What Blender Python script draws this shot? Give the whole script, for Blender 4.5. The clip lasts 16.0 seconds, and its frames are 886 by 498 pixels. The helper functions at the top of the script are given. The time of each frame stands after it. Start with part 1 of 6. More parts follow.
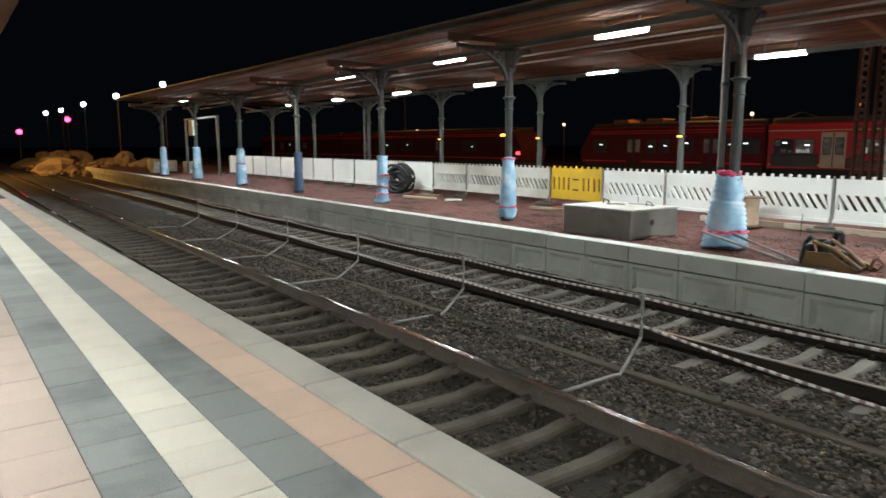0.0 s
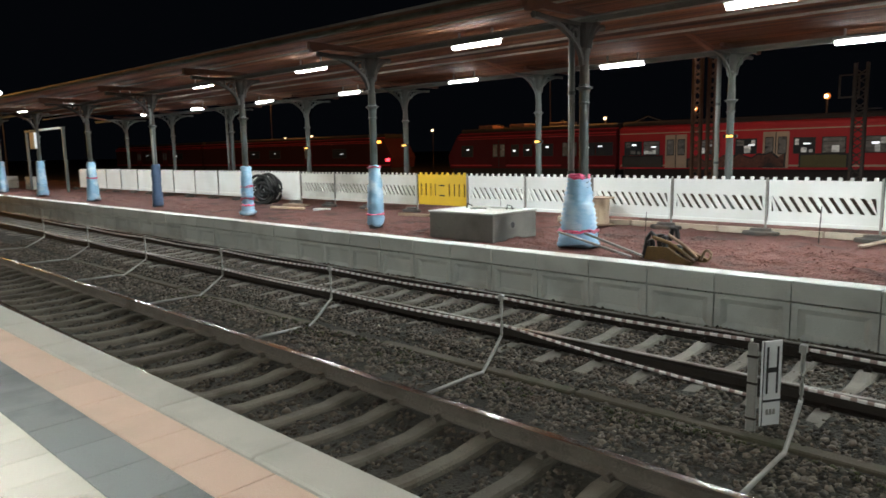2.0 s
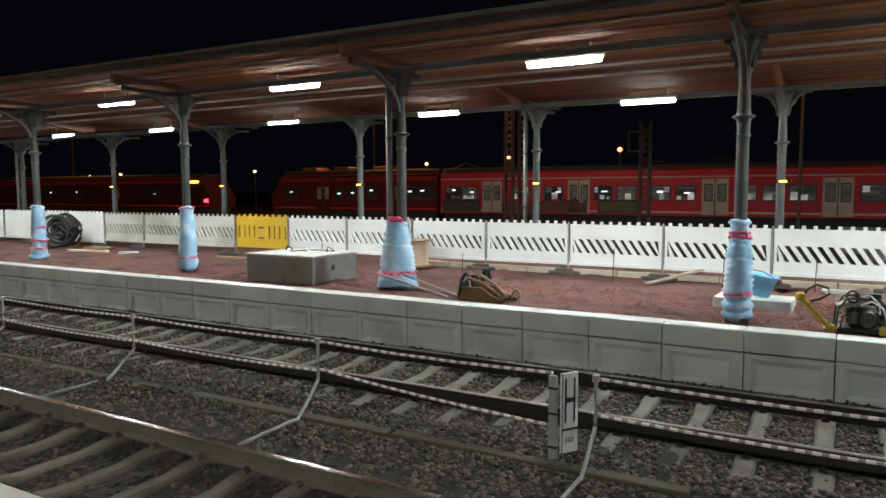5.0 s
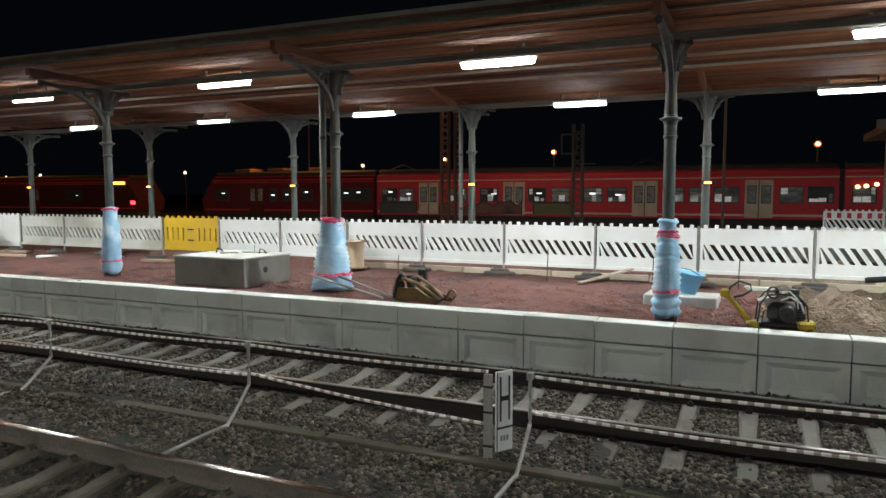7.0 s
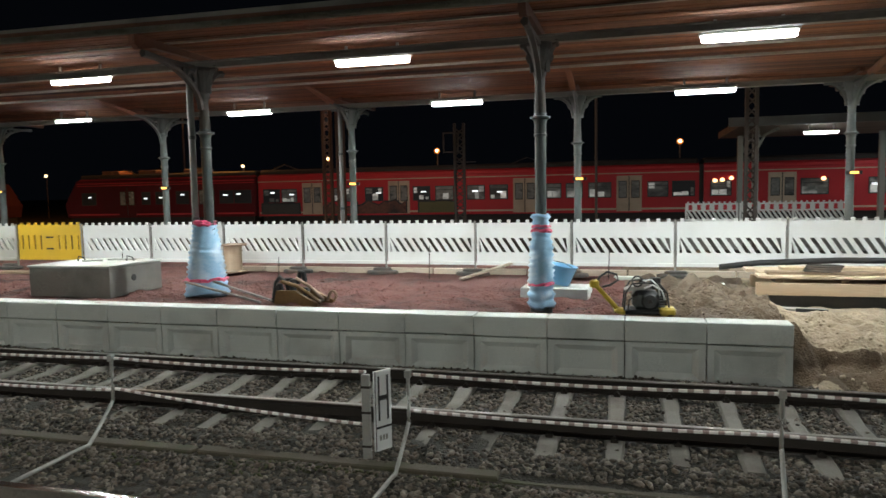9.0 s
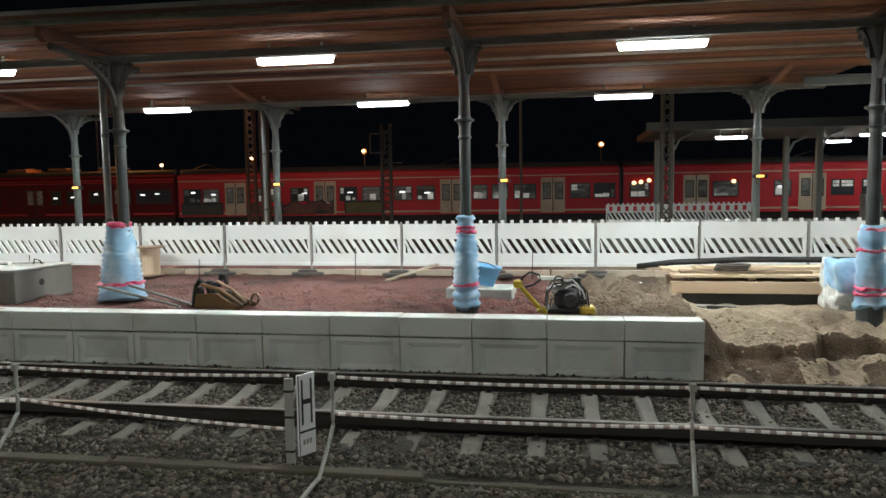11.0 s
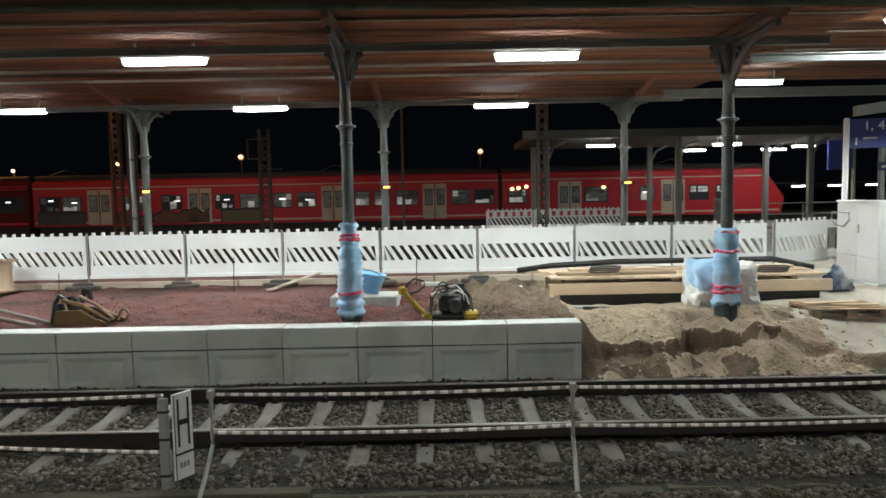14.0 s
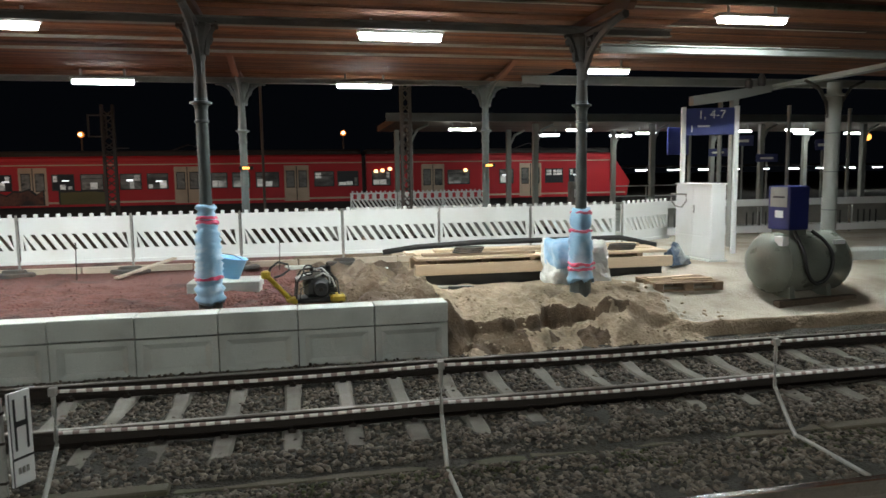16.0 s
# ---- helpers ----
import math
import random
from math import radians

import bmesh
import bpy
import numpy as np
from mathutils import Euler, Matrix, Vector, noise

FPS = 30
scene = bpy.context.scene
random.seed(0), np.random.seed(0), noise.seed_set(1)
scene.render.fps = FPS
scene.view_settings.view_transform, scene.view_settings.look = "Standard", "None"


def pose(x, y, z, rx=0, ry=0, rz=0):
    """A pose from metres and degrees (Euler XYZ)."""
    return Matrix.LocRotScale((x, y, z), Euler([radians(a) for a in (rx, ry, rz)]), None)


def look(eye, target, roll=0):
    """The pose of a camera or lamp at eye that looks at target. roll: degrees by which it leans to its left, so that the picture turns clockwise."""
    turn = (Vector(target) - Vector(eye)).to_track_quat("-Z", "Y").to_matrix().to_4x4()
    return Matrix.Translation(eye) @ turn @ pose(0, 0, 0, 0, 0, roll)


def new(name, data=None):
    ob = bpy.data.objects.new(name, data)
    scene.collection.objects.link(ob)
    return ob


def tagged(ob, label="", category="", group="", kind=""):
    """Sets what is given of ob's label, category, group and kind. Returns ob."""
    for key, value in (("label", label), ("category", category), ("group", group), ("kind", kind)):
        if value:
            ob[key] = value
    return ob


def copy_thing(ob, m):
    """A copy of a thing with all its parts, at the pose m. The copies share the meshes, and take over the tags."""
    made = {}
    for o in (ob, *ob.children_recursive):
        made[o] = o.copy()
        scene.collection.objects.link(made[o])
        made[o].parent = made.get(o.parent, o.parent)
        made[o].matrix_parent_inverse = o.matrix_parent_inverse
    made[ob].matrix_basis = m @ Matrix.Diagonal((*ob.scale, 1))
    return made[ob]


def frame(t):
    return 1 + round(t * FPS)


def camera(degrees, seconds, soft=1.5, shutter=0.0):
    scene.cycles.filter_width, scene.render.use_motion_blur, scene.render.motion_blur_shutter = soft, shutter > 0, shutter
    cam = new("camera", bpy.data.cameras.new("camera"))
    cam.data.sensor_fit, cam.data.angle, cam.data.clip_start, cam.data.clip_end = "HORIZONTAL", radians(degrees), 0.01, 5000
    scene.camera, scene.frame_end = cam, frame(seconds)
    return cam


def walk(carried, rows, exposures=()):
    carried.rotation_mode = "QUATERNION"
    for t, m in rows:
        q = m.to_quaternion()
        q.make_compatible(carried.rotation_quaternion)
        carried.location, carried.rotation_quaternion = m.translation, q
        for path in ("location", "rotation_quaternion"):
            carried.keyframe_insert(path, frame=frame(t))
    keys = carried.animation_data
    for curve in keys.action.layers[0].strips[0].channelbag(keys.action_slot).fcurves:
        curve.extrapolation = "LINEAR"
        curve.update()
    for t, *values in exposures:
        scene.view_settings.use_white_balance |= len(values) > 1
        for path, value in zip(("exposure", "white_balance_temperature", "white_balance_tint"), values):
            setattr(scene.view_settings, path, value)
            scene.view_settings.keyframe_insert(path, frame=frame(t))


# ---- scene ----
cam = camera(65.1, 16.0, shutter=0.4)
PATH = [
    (0, (-2.346, -9.375, 1.708), (-3.954, -8.223, 1.411), -0.1),
    (0.5, (-2.177, -9.435, 1.746), (-3.722, -8.203, 1.437), -0.8),
    (1, (-2.21, -9.368, 1.74), (-3.697, -8.071, 1.412), -0.8),
    (1.5, (-2.177, -9.362, 1.741), (-3.592, -7.986, 1.418), -1.0),
    (2, (-2.141, -9.354, 1.75), (-3.518, -7.931, 1.467), -1.2),
    (2.5, (-2.107, -9.346, 1.754), (-3.409, -7.846, 1.52), -0.9),
    (3, (-2.09, -9.324, 1.748), (-3.324, -7.765, 1.53), -0.9),
    (3.5, (-2.063, -9.298, 1.743), (-3.237, -7.694, 1.529), -1.1),
    (4, (-2.045, -9.297, 1.748), (-3.153, -7.644, 1.547), -0.9),
    (6.5, (-2.02, -9.247, 1.726), (-2.88, -7.447, 1.585), 0.3),
    (7, (-2.027, -9.223, 1.711), (-2.855, -7.41, 1.55), -0.1),
    (7.5, (-1.996, -9.221, 1.709), (-2.787, -7.391, 1.552), -0.6),
    (8, (-1.968, -9.184, 1.7), (-2.682, -7.323, 1.536), -0.8),
    (8.5, (-1.935, -9.183, 1.713), (-2.554, -7.289, 1.548), -0.8),
    (9, (-1.9, -9.16, 1.707), (-2.428, -7.238, 1.54), -1.1),
    (11.5, (-1.854, -9.173, 1.723), (-2.144, -7.201, 1.557), -0.9),
    (12, (-1.845, -9.173, 1.728), (-2.089, -7.195, 1.563), -1.0),
    (12.5, (-1.83, -9.168, 1.727), (-2.009, -7.184, 1.557), -0.6),
    (13, (-1.825, -9.163, 1.73), (-1.952, -7.174, 1.559), -0.5),
    (13.5, (-1.835, -9.149, 1.727), (-1.91, -7.158, 1.554), -0.4),
    (14, (-1.875, -9.137, 1.727), (-1.866, -7.143, 1.571), -1.1),
    (14.5, (-1.888, -9.128, 1.72), (-1.797, -7.137, 1.558), -1.2),
    (15, (-1.893, -9.12, 1.719), (-1.674, -7.142, 1.529), -0.9),
    (15.5, (-1.907, -9.093, 1.711), (-1.596, -7.128, 1.508), -0.7),
    (16, (-1.901, -9.101, 1.709), (-1.506, -7.152, 1.497), -0.8),
]
EXPOSURE = [(0.0, 0.0), (9.0, -0.03), (12.0, -0.08), (16.0, -0.06)]
walk(cam, [(t, look(eye, target, roll)) for t, eye, target, roll in PATH], EXPOSURE)

# ---- light: a night platform under rows of tube lamps ----
world = bpy.data.worlds.new("night")
scene.world = world
world.use_nodes = True
world.node_tree.nodes["Background"].inputs[0].default_value = (0.012, 0.016, 0.024, 1)
world.node_tree.nodes["Background"].inputs[1].default_value = 0.10
TUBE = 500.0        # strength of the platform tube lamps


# ---- materials ----
def make(name, low, high, rough=0.8, scale=8.0, fine=90.0, bump=0.2, metal=0.0, stain=None, amount=0.35, stretch=(1, 1, 1), spread=0.012, emit=0.0, each=0.0, piece=0.0):
    """Two tones mixed by a coarse and a fine noise, a stain tone in patches, and fine relief."""
    m = bpy.data.materials.new(name)
    m.use_nodes = True
    nt = m.node_tree
    b = nt.nodes["Principled BSDF"]
    geo = nt.nodes.new("ShaderNodeNewGeometry")
    mp = nt.nodes.new("ShaderNodeMapping")
    mp.inputs["Scale"].default_value = stretch
    nt.links.new(geo.outputs["Position"], mp.inputs["Vector"])

    def noise_node(s, detail=4.0):
        n = nt.nodes.new("ShaderNodeTexNoise")
        n.inputs["Scale"].default_value = s
        n.inputs["Detail"].default_value = detail
        nt.links.new(mp.outputs[0], n.inputs["Vector"])
        return n

    def mix(f, a, c):
        x = nt.nodes.new("ShaderNodeMix")
        x.data_type = "RGBA"
        for sock, v in ((x.inputs[0], f), (x.inputs[6], a), (x.inputs[7], c)):
            if hasattr(v, "is_linked"):
                nt.links.new(v, sock)
            else:
                sock.default_value = v if isinstance(v, float) else (*v, 1)
        return x.outputs[2]

    def ramp(v, lo, hi):
        r = nt.nodes.new("ShaderNodeMapRange")
        r.inputs[1].default_value, r.inputs[2].default_value = lo, hi
        nt.links.new(v, r.inputs[0])
        return r.outputs[0]

    coarse, grain = noise_node(scale), noise_node(fine, 3.0)
    col = mix(ramp(grain.outputs[0], 0.35, 0.65), mix(ramp(coarse.outputs[0], 0.35, 0.65), low, high), mix(ramp(coarse.outputs[0], 0.3, 0.7), high, low))
    if stain:
        st = noise_node(scale * 0.37, 6.0)
        f = nt.nodes.new("ShaderNodeMath")
        f.operation = "MULTIPLY"
        f.inputs[1].default_value = amount
        nt.links.new(ramp(st.outputs[0], 0.5, 0.68), f.inputs[0])
        col = mix(f.outputs[0], col, stain)
    if each or piece:
        info = nt.nodes.new("ShaderNodeObjectInfo" if each else "ShaderNodeNewGeometry")
        hsv = nt.nodes.new("ShaderNodeHueSaturation")
        r = nt.nodes.new("ShaderNodeMapRange")
        r.inputs[3].default_value, r.inputs[4].default_value = 1 - (each or piece), 1 + (each or piece)
        nt.links.new(info.outputs["Random" if each else "Random Per Island"], r.inputs[0])
        nt.links.new(r.outputs[0], hsv.inputs["Value"])
        nt.links.new(col, hsv.inputs["Color"])
        col = hsv.outputs[0]
    nt.links.new(col, b.inputs["Base Color"])
    b.inputs["Metallic"].default_value = metal
    rr = nt.nodes.new("ShaderNodeMapRange")
    rr.inputs[3].default_value, rr.inputs[4].default_value = max(0.02, rough - 0.1), min(1.0, rough + 0.1)
    nt.links.new(coarse.outputs[0], rr.inputs[0])
    nt.links.new(rr.outputs[0], b.inputs["Roughness"])
    if bump:
        bp = nt.nodes.new("ShaderNodeBump")
        bp.inputs["Strength"].default_value = bump
        bp.inputs["Distance"].default_value = spread
        nt.links.new(grain.outputs[0], bp.inputs["Height"])
        nt.links.new(bp.outputs[0], b.inputs["Normal"])
    if emit:
        nt.links.new(col, b.inputs["Emission Color"])
        b.inputs["Emission Strength"].default_value = emit
    return m


def glow(name, colour, strength):
    m = bpy.data.materials.new(name)
    m.use_nodes = True
    b = m.node_tree.nodes["Principled BSDF"]
    b.inputs["Base Color"].default_value = (*colour, 1)
    b.inputs["Emission Color"].default_value = (*colour, 1)
    b.inputs["Emission Strength"].default_value = strength
    return m


CONCRETE = make("cast_concrete", (0.5, 0.525, 0.485), (0.63, 0.65, 0.605), 0.85, 2.5, 60, 0.2, stain=(0.27, 0.275, 0.25), amount=0.5, each=0.07)
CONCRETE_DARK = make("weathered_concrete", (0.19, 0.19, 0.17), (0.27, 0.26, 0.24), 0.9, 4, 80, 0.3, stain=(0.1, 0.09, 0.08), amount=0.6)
SLEEPER = make("sleeper_concrete", (0.12, 0.108, 0.09), (0.215, 0.197, 0.167), 0.9, 6, 70, 0.4, stain=(0.08, 0.065, 0.05), amount=0.7, each=0.15)
SLEEPER_DIRTY = make("dirty_sleeper_concrete", (0.08, 0.07, 0.053), (0.15, 0.133, 0.104), 0.92, 6, 70, 0.4, stain=(0.05, 0.04, 0.028), amount=0.8, each=0.15)
STONE_DARK = make("grimy_ballast_stone", (0.036, 0.028, 0.021), (0.085, 0.067, 0.05), 0.92, 11, 60, 0.3, stain=(0.03, 0.024, 0.016), amount=0.7, piece=0.7)
BALLAST_BED = make("ballast_bed", (0.016, 0.014, 0.01), (0.045, 0.039, 0.029), 0.95, 9, 38, 1.0, stain=(0.06, 0.05, 0.03), spread=0.04)
STONE = make("ballast_stone", (0.047, 0.039, 0.03), (0.152, 0.127, 0.1), 0.9, 11, 60, 0.3, stain=(0.07, 0.05, 0.035), amount=0.7, piece=0.75)
RUST = make("rail_rust", (0.012, 0.009, 0.007), (0.032, 0.023, 0.017), 0.8, 9, 80, 0.3, metal=0.2)
RAIL_TOP = make("worn_rail_steel", (0.32, 0.31, 0.3), (0.48, 0.47, 0.46), 0.14, 3, 50, 0.02, metal=1.0, stain=(0.2, 0.17, 0.15), amount=0.3)
RAIL_WEB = make("dusty_rail_web", (0.066, 0.055, 0.043), (0.125, 0.106, 0.086), 0.9, 5, 50, 0.2, stain=(0.05, 0.038, 0.028), amount=0.8)
RAIL_DULL = make("dull_rail_steel", (0.13, 0.11, 0.095), (0.24, 0.22, 0.195), 0.45, 3, 50, 0.05, metal=0.8)
GRAVEL = make("red_gravel", (0.07, 0.025, 0.019), (0.19, 0.074, 0.057), 0.95, 3.0, 24, 1.0, stain=(0.038, 0.018, 0.014), amount=0.9, spread=0.06)
SAND = make("yellow_sand", (0.21, 0.158, 0.104), (0.42, 0.328, 0.228), 0.95, 2.8, 26, 1.0, stain=(0.13, 0.095, 0.062), amount=0.75, spread=0.03)
MIXED = make("trodden_sandy_fill", (0.085, 0.058, 0.036), (0.2, 0.146, 0.095), 0.95, 2.2, 24, 1.0, stain=(0.075, 0.046, 0.032), amount=0.7, spread=0.05)
# moist earth tone, darkened further to paint shade on the cut bank
MOIST_SHADED = make("moist_shaded_subsoil", (0.07, 0.043, 0.022), (0.14, 0.094, 0.055), 0.9, 3.5, 40, 1.0, stain=(0.05, 0.035, 0.022), amount=0.6, spread=0.03)
PAVE_PINK = make("salmon_paving", (0.56, 0.4, 0.31), (0.64, 0.475, 0.375), 0.75, 5, 120, 0.1, stain=(0.4, 0.29, 0.22), amount=0.3, each=0.05)
PAVE_PALE = make("pale_salmon_paving", (0.44, 0.36, 0.305), (0.53, 0.44, 0.375), 0.75, 5, 120, 0.1, stain=(0.4, 0.32, 0.27), amount=0.3, each=0.05)
PAVE_GREY = make("grey_paving", (0.185, 0.2, 0.2), (0.27, 0.287, 0.285), 0.7, 3.5, 120, 0.1, stain=(0.1, 0.11, 0.115), amount=0.75, each=0.1)
PAVE_WHITE = make("white_paving", (0.6, 0.57, 0.5), (0.7, 0.67, 0.59), 0.75, 5, 120, 0.1, stain=(0.48, 0.45, 0.38), amount=0.3, each=0.05)
KERB = make("edge_concrete", (0.4, 0.385, 0.335), (0.5, 0.485, 0.43), 0.85, 4, 130, 0.15, stain=(0.27, 0.26, 0.22), amount=0.4, each=0.06)
JOINT = make("joint_sand", (0.060, 0.051, 0.042), (0.096, 0.084, 0.072), 0.95, 9, 80, 0.3)
IRON_NEAR = make("dark_column_paint", (0.034, 0.042, 0.041), (0.068, 0.08, 0.077), 0.42, 6, 60, 0.1, stain=(0.022, 0.022, 0.02), amount=0.7)
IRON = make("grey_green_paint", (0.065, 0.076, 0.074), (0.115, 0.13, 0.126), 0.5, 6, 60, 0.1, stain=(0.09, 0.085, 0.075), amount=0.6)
STEEL_GREY = make("pale_grey_paint", (0.19, 0.2, 0.185), (0.28, 0.29, 0.27), 0.5, 4, 60, 0.08, stain=(0.2, 0.19, 0.17), amount=0.5)
WOOD_ROOF = make("stained_boards", (0.1, 0.034, 0.014), (0.28, 0.105, 0.04), 0.8, 1.6, 40, 0.2, stain=(0.045, 0.022, 0.015), amount=0.85, stretch=(0.12, 3, 3), piece=0.5)
WOOD_DARK = make("brown_strut_wood", (0.09, 0.035, 0.02), (0.16, 0.065, 0.035), 0.6, 3, 40, 0.2, stretch=(1, 1, 0.3))
STRUT = make("reddish_strut_wood", (0.2, 0.08, 0.045), (0.3, 0.125, 0.07), 0.65, 3, 40, 0.2, stretch=(1, 1, 0.3))
WOOD_NEW = make("fresh_timber", (0.52, 0.39, 0.265), (0.66, 0.52, 0.37), 0.7, 3, 45, 0.15, stain=(0.45, 0.3, 0.17), amount=0.5, stretch=(0.15, 3, 3))
WOOD_OLD = make("weathered_timber", (0.25, 0.17, 0.11), (0.36, 0.26, 0.18), 0.85, 4, 45, 0.3, stain=(0.14, 0.09, 0.06), amount=0.6, stretch=(0.3, 2, 2))
PLASTIC_WHITE = make("white_barrier_plastic", (0.74, 0.75, 0.73), (0.8, 0.81, 0.79), 0.5, 2.2, 50, 0.05, stain=(0.58, 0.56, 0.5), amount=0.35, each=0.05)
PLASTIC_OLD = make("dirty_barrier_plastic", (0.5, 0.5, 0.45), (0.6, 0.6, 0.55), 0.6, 2.5, 50, 0.1, stain=(0.34, 0.32, 0.27), amount=0.7, each=0.08)
PLASTIC_YELLOW = make("yellow_barrier_plastic", (0.6, 0.38, 0.02), (0.68, 0.44, 0.03), 0.5, 3, 50, 0.05, stain=(0.45, 0.3, 0.05), amount=0.4)
RUBBER = make("black_rubber", (0.016, 0.016, 0.017), (0.03, 0.03, 0.03), 0.6, 8, 70, 0.2)
FOOT = make("recycled_grey_foot", (0.05, 0.047, 0.043), (0.1, 0.095, 0.087), 0.85, 9, 70, 0.3, stain=(0.2, 0.13, 0.09), amount=0.5)
# whitish patches paint the film's highlights into its colour
FOIL = make("blue_foam_wrap", (0.22, 0.43, 0.64), (0.36, 0.57, 0.74), 0.32, 7, 60, 0.15, stain=(0.66, 0.78, 0.86), amount=0.85)
# darkened copy of the film paints the shade on one column foot
FOIL_SHADED = make("shaded_blue_wrap", (0.05, 0.09, 0.17), (0.08, 0.13, 0.22), 0.6, 7, 60, 0.15)
TAPE = make("pink_tape", (0.62, 0.06, 0.15), (0.72, 0.1, 0.2), 0.4, 8, 60, 0.05, stain=(0.75, 0.4, 0.45), amount=0.5)
LAMP_BODY = make("lamp_housing", (0.5, 0.5, 0.5), (0.58, 0.58, 0.57), 0.5, 5, 60, 0.03)
LAMP_GLOW = glow("lit_diffuser", (0.92, 1.0, 0.99), TUBE)
LAMP_SIDE = glow("dim_diffuser_side", (0.92, 1.0, 0.99), TUBE * 0.075)
BLACK = make("black_paint", (0.012, 0.012, 0.012), (0.022, 0.022, 0.022), 0.5, 6, 60, 0.05)
WHITE = make("white_enamel", (0.72, 0.73, 0.72), (0.8, 0.8, 0.79), 0.45, 4, 60, 0.03, stain=(0.6, 0.58, 0.52), amount=0.3)
GREY_POST = make("galvanised_steel", (0.23, 0.225, 0.205), (0.33, 0.325, 0.3), 0.55, 7, 60, 0.1, metal=0.2, stain=(0.2, 0.17, 0.14), amount=0.5)


# ---- mesh helpers ----
def thing(name, label, category, loc=(0, 0, 0), group="", kind="", turn=0.0):
    ob = new(name)
    ob.empty_display_size = 0.2
    ob.matrix_basis = pose(*loc, 0, 0, turn)
    return tagged(ob, label, category, group, kind)


def finish(bm, name, material, smooth=False):
    me = bpy.data.meshes.new(name)
    bmesh.ops.recalc_face_normals(bm, faces=bm.faces)
    bm.to_mesh(me)
    bm.free()
    for mt in (material if isinstance(material, (list, tuple)) else [material]):
        me.materials.append(mt)
    if smooth:
        for p in me.polygons:
            p.use_smooth = True
    return me


def part(name, bm, material, parent, label="", smooth=False):
    """Links a bmesh as one mesh object under a thing or a part."""
    ob = new(name, finish(bm, name, material, smooth))
    ob.parent = parent
    return tagged(ob, label)


def solo(name, bm, material, label, category="", kind="", group="", smooth=False):
    return tagged(new(name, finish(bm, name, material, smooth)), label, category, group, kind)


def box(bm, x0, x1, y0, y1, z0, z1, bevel=0.0, m=None):
    r = bmesh.ops.create_cube(bm, size=1.0, matrix=Matrix.Translation(((x0 + x1) / 2, (y0 + y1) / 2, (z0 + z1) / 2)) @ Matrix.Diagonal((abs(x1 - x0), abs(y1 - y0), abs(z1 - z0), 1)))
    vs = r["verts"]
    if bevel:
        es = list({e for v in vs for e in v.link_edges})
        rb = bmesh.ops.bevel(bm, geom=es, offset=bevel, segments=1, affect="EDGES")
        vs = rb["verts"]
    if m is not None:
        bmesh.ops.transform(bm, matrix=m, verts=list(vs))
    return bm


def B(*a, **k):
    return box(bmesh.new(), *a, **k)


def rod(bm, p, q, r0, r1=None, seg=10, caps=True):
    """A round bar from p to q."""
    p, q = Vector(p), Vector(q)
    d = q - p
    m = Matrix.Translation((p + q) / 2) @ d.to_track_quat("Z", "Y").to_matrix().to_4x4()
    bmesh.ops.create_cone(bm, cap_ends=caps, segments=seg, radius1=r0, radius2=r0 if r1 is None else r1, depth=d.length, matrix=m)
    return bm


def lathe(bm, profile, seg=16, centre=(0, 0, 0), wobble=0.0, squash=1.0, seed=0):
    """A turned shape about the upright axis: rows of (radius, height)."""
    rng = random.Random(seed)
    rings = []
    for r, z in profile:
        row = []
        for i in range(seg):
            a = 2 * math.pi * i / seg
            k = 1 + wobble * rng.uniform(-1, 1)
            row.append(bm.verts.new((centre[0] + r * k * math.cos(a), centre[1] + r * k * squash * math.sin(a), centre[2] + z)))
        rings.append(row)
    for a, b in zip(rings, rings[1:]):
        for i in range(seg):
            bm.faces.new((a[i], a[(i + 1) % seg], b[(i + 1) % seg], b[i]))
    bm.faces.new(rings[0][::-1])
    bm.faces.new(rings[-1])
    return bm


def pipe(bm, pts, r, seg=8, closed=False):
    """A round tube along points."""
    pts = [Vector(p) for p in pts]
    n = len(pts)
    rings = []
    for i, p in enumerate(pts):
        a = pts[(i - 1) % n] if closed or i else p
        b = pts[(i + 1) % n] if closed or i < n - 1 else p
        d = (b - a).normalized()
        side = d.cross(Vector((0, 0, 1)))
        side = side.normalized() if side.length > 1e-3 else Vector((1, 0, 0))
        up = side.cross(d)
        rings.append([bm.verts.new(p + r * (math.cos(2 * math.pi * k / seg) * side + math.sin(2 * math.pi * k / seg) * up)) for k in range(seg)])
    for i in range(n if closed else n - 1):
        a, b = rings[i], rings[(i + 1) % n]
        for k in range(seg):
            bm.faces.new((a[k], a[(k + 1) % seg], b[(k + 1) % seg], b[k]))
    if not closed:
        bm.faces.new(rings[0][::-1])
        bm.faces.new(rings[-1])
    return bm


def bend(pts, n=4):
    """Points eased along a smooth curve through the given ones."""
    p = [Vector(v) for v in pts]
    out = []
    for i in range(len(p) - 1):
        a, b, c, d = p[max(0, i - 1)], p[i], p[i + 1], p[min(len(p) - 1, i + 2)]
        for k in range(n):
            t = k / n
            out.append(0.5 * (2 * b + (c - a) * t + (2 * a - 5 * b + 4 * c - d) * t * t + (3 * b - a - 3 * c + d) * t ** 3))
    return out + [p[-1]]


def extrude(bm, outline, depth, m=None):
    """A flat outline (x, z) given thickness along y."""
    a = [bm.verts.new((x, 0, z)) for x, z in outline]
    b = [bm.verts.new((x, depth, z)) for x, z in outline]
    bm.faces.new(a)
    bm.faces.new(b[::-1])
    n = len(a)
    for i in range(n):
        bm.faces.new((a[i], b[i], b[(i + 1) % n], a[(i + 1) % n]))
    if m is not None:
        bmesh.ops.transform(bm, matrix=m, verts=a + b)
    return bm


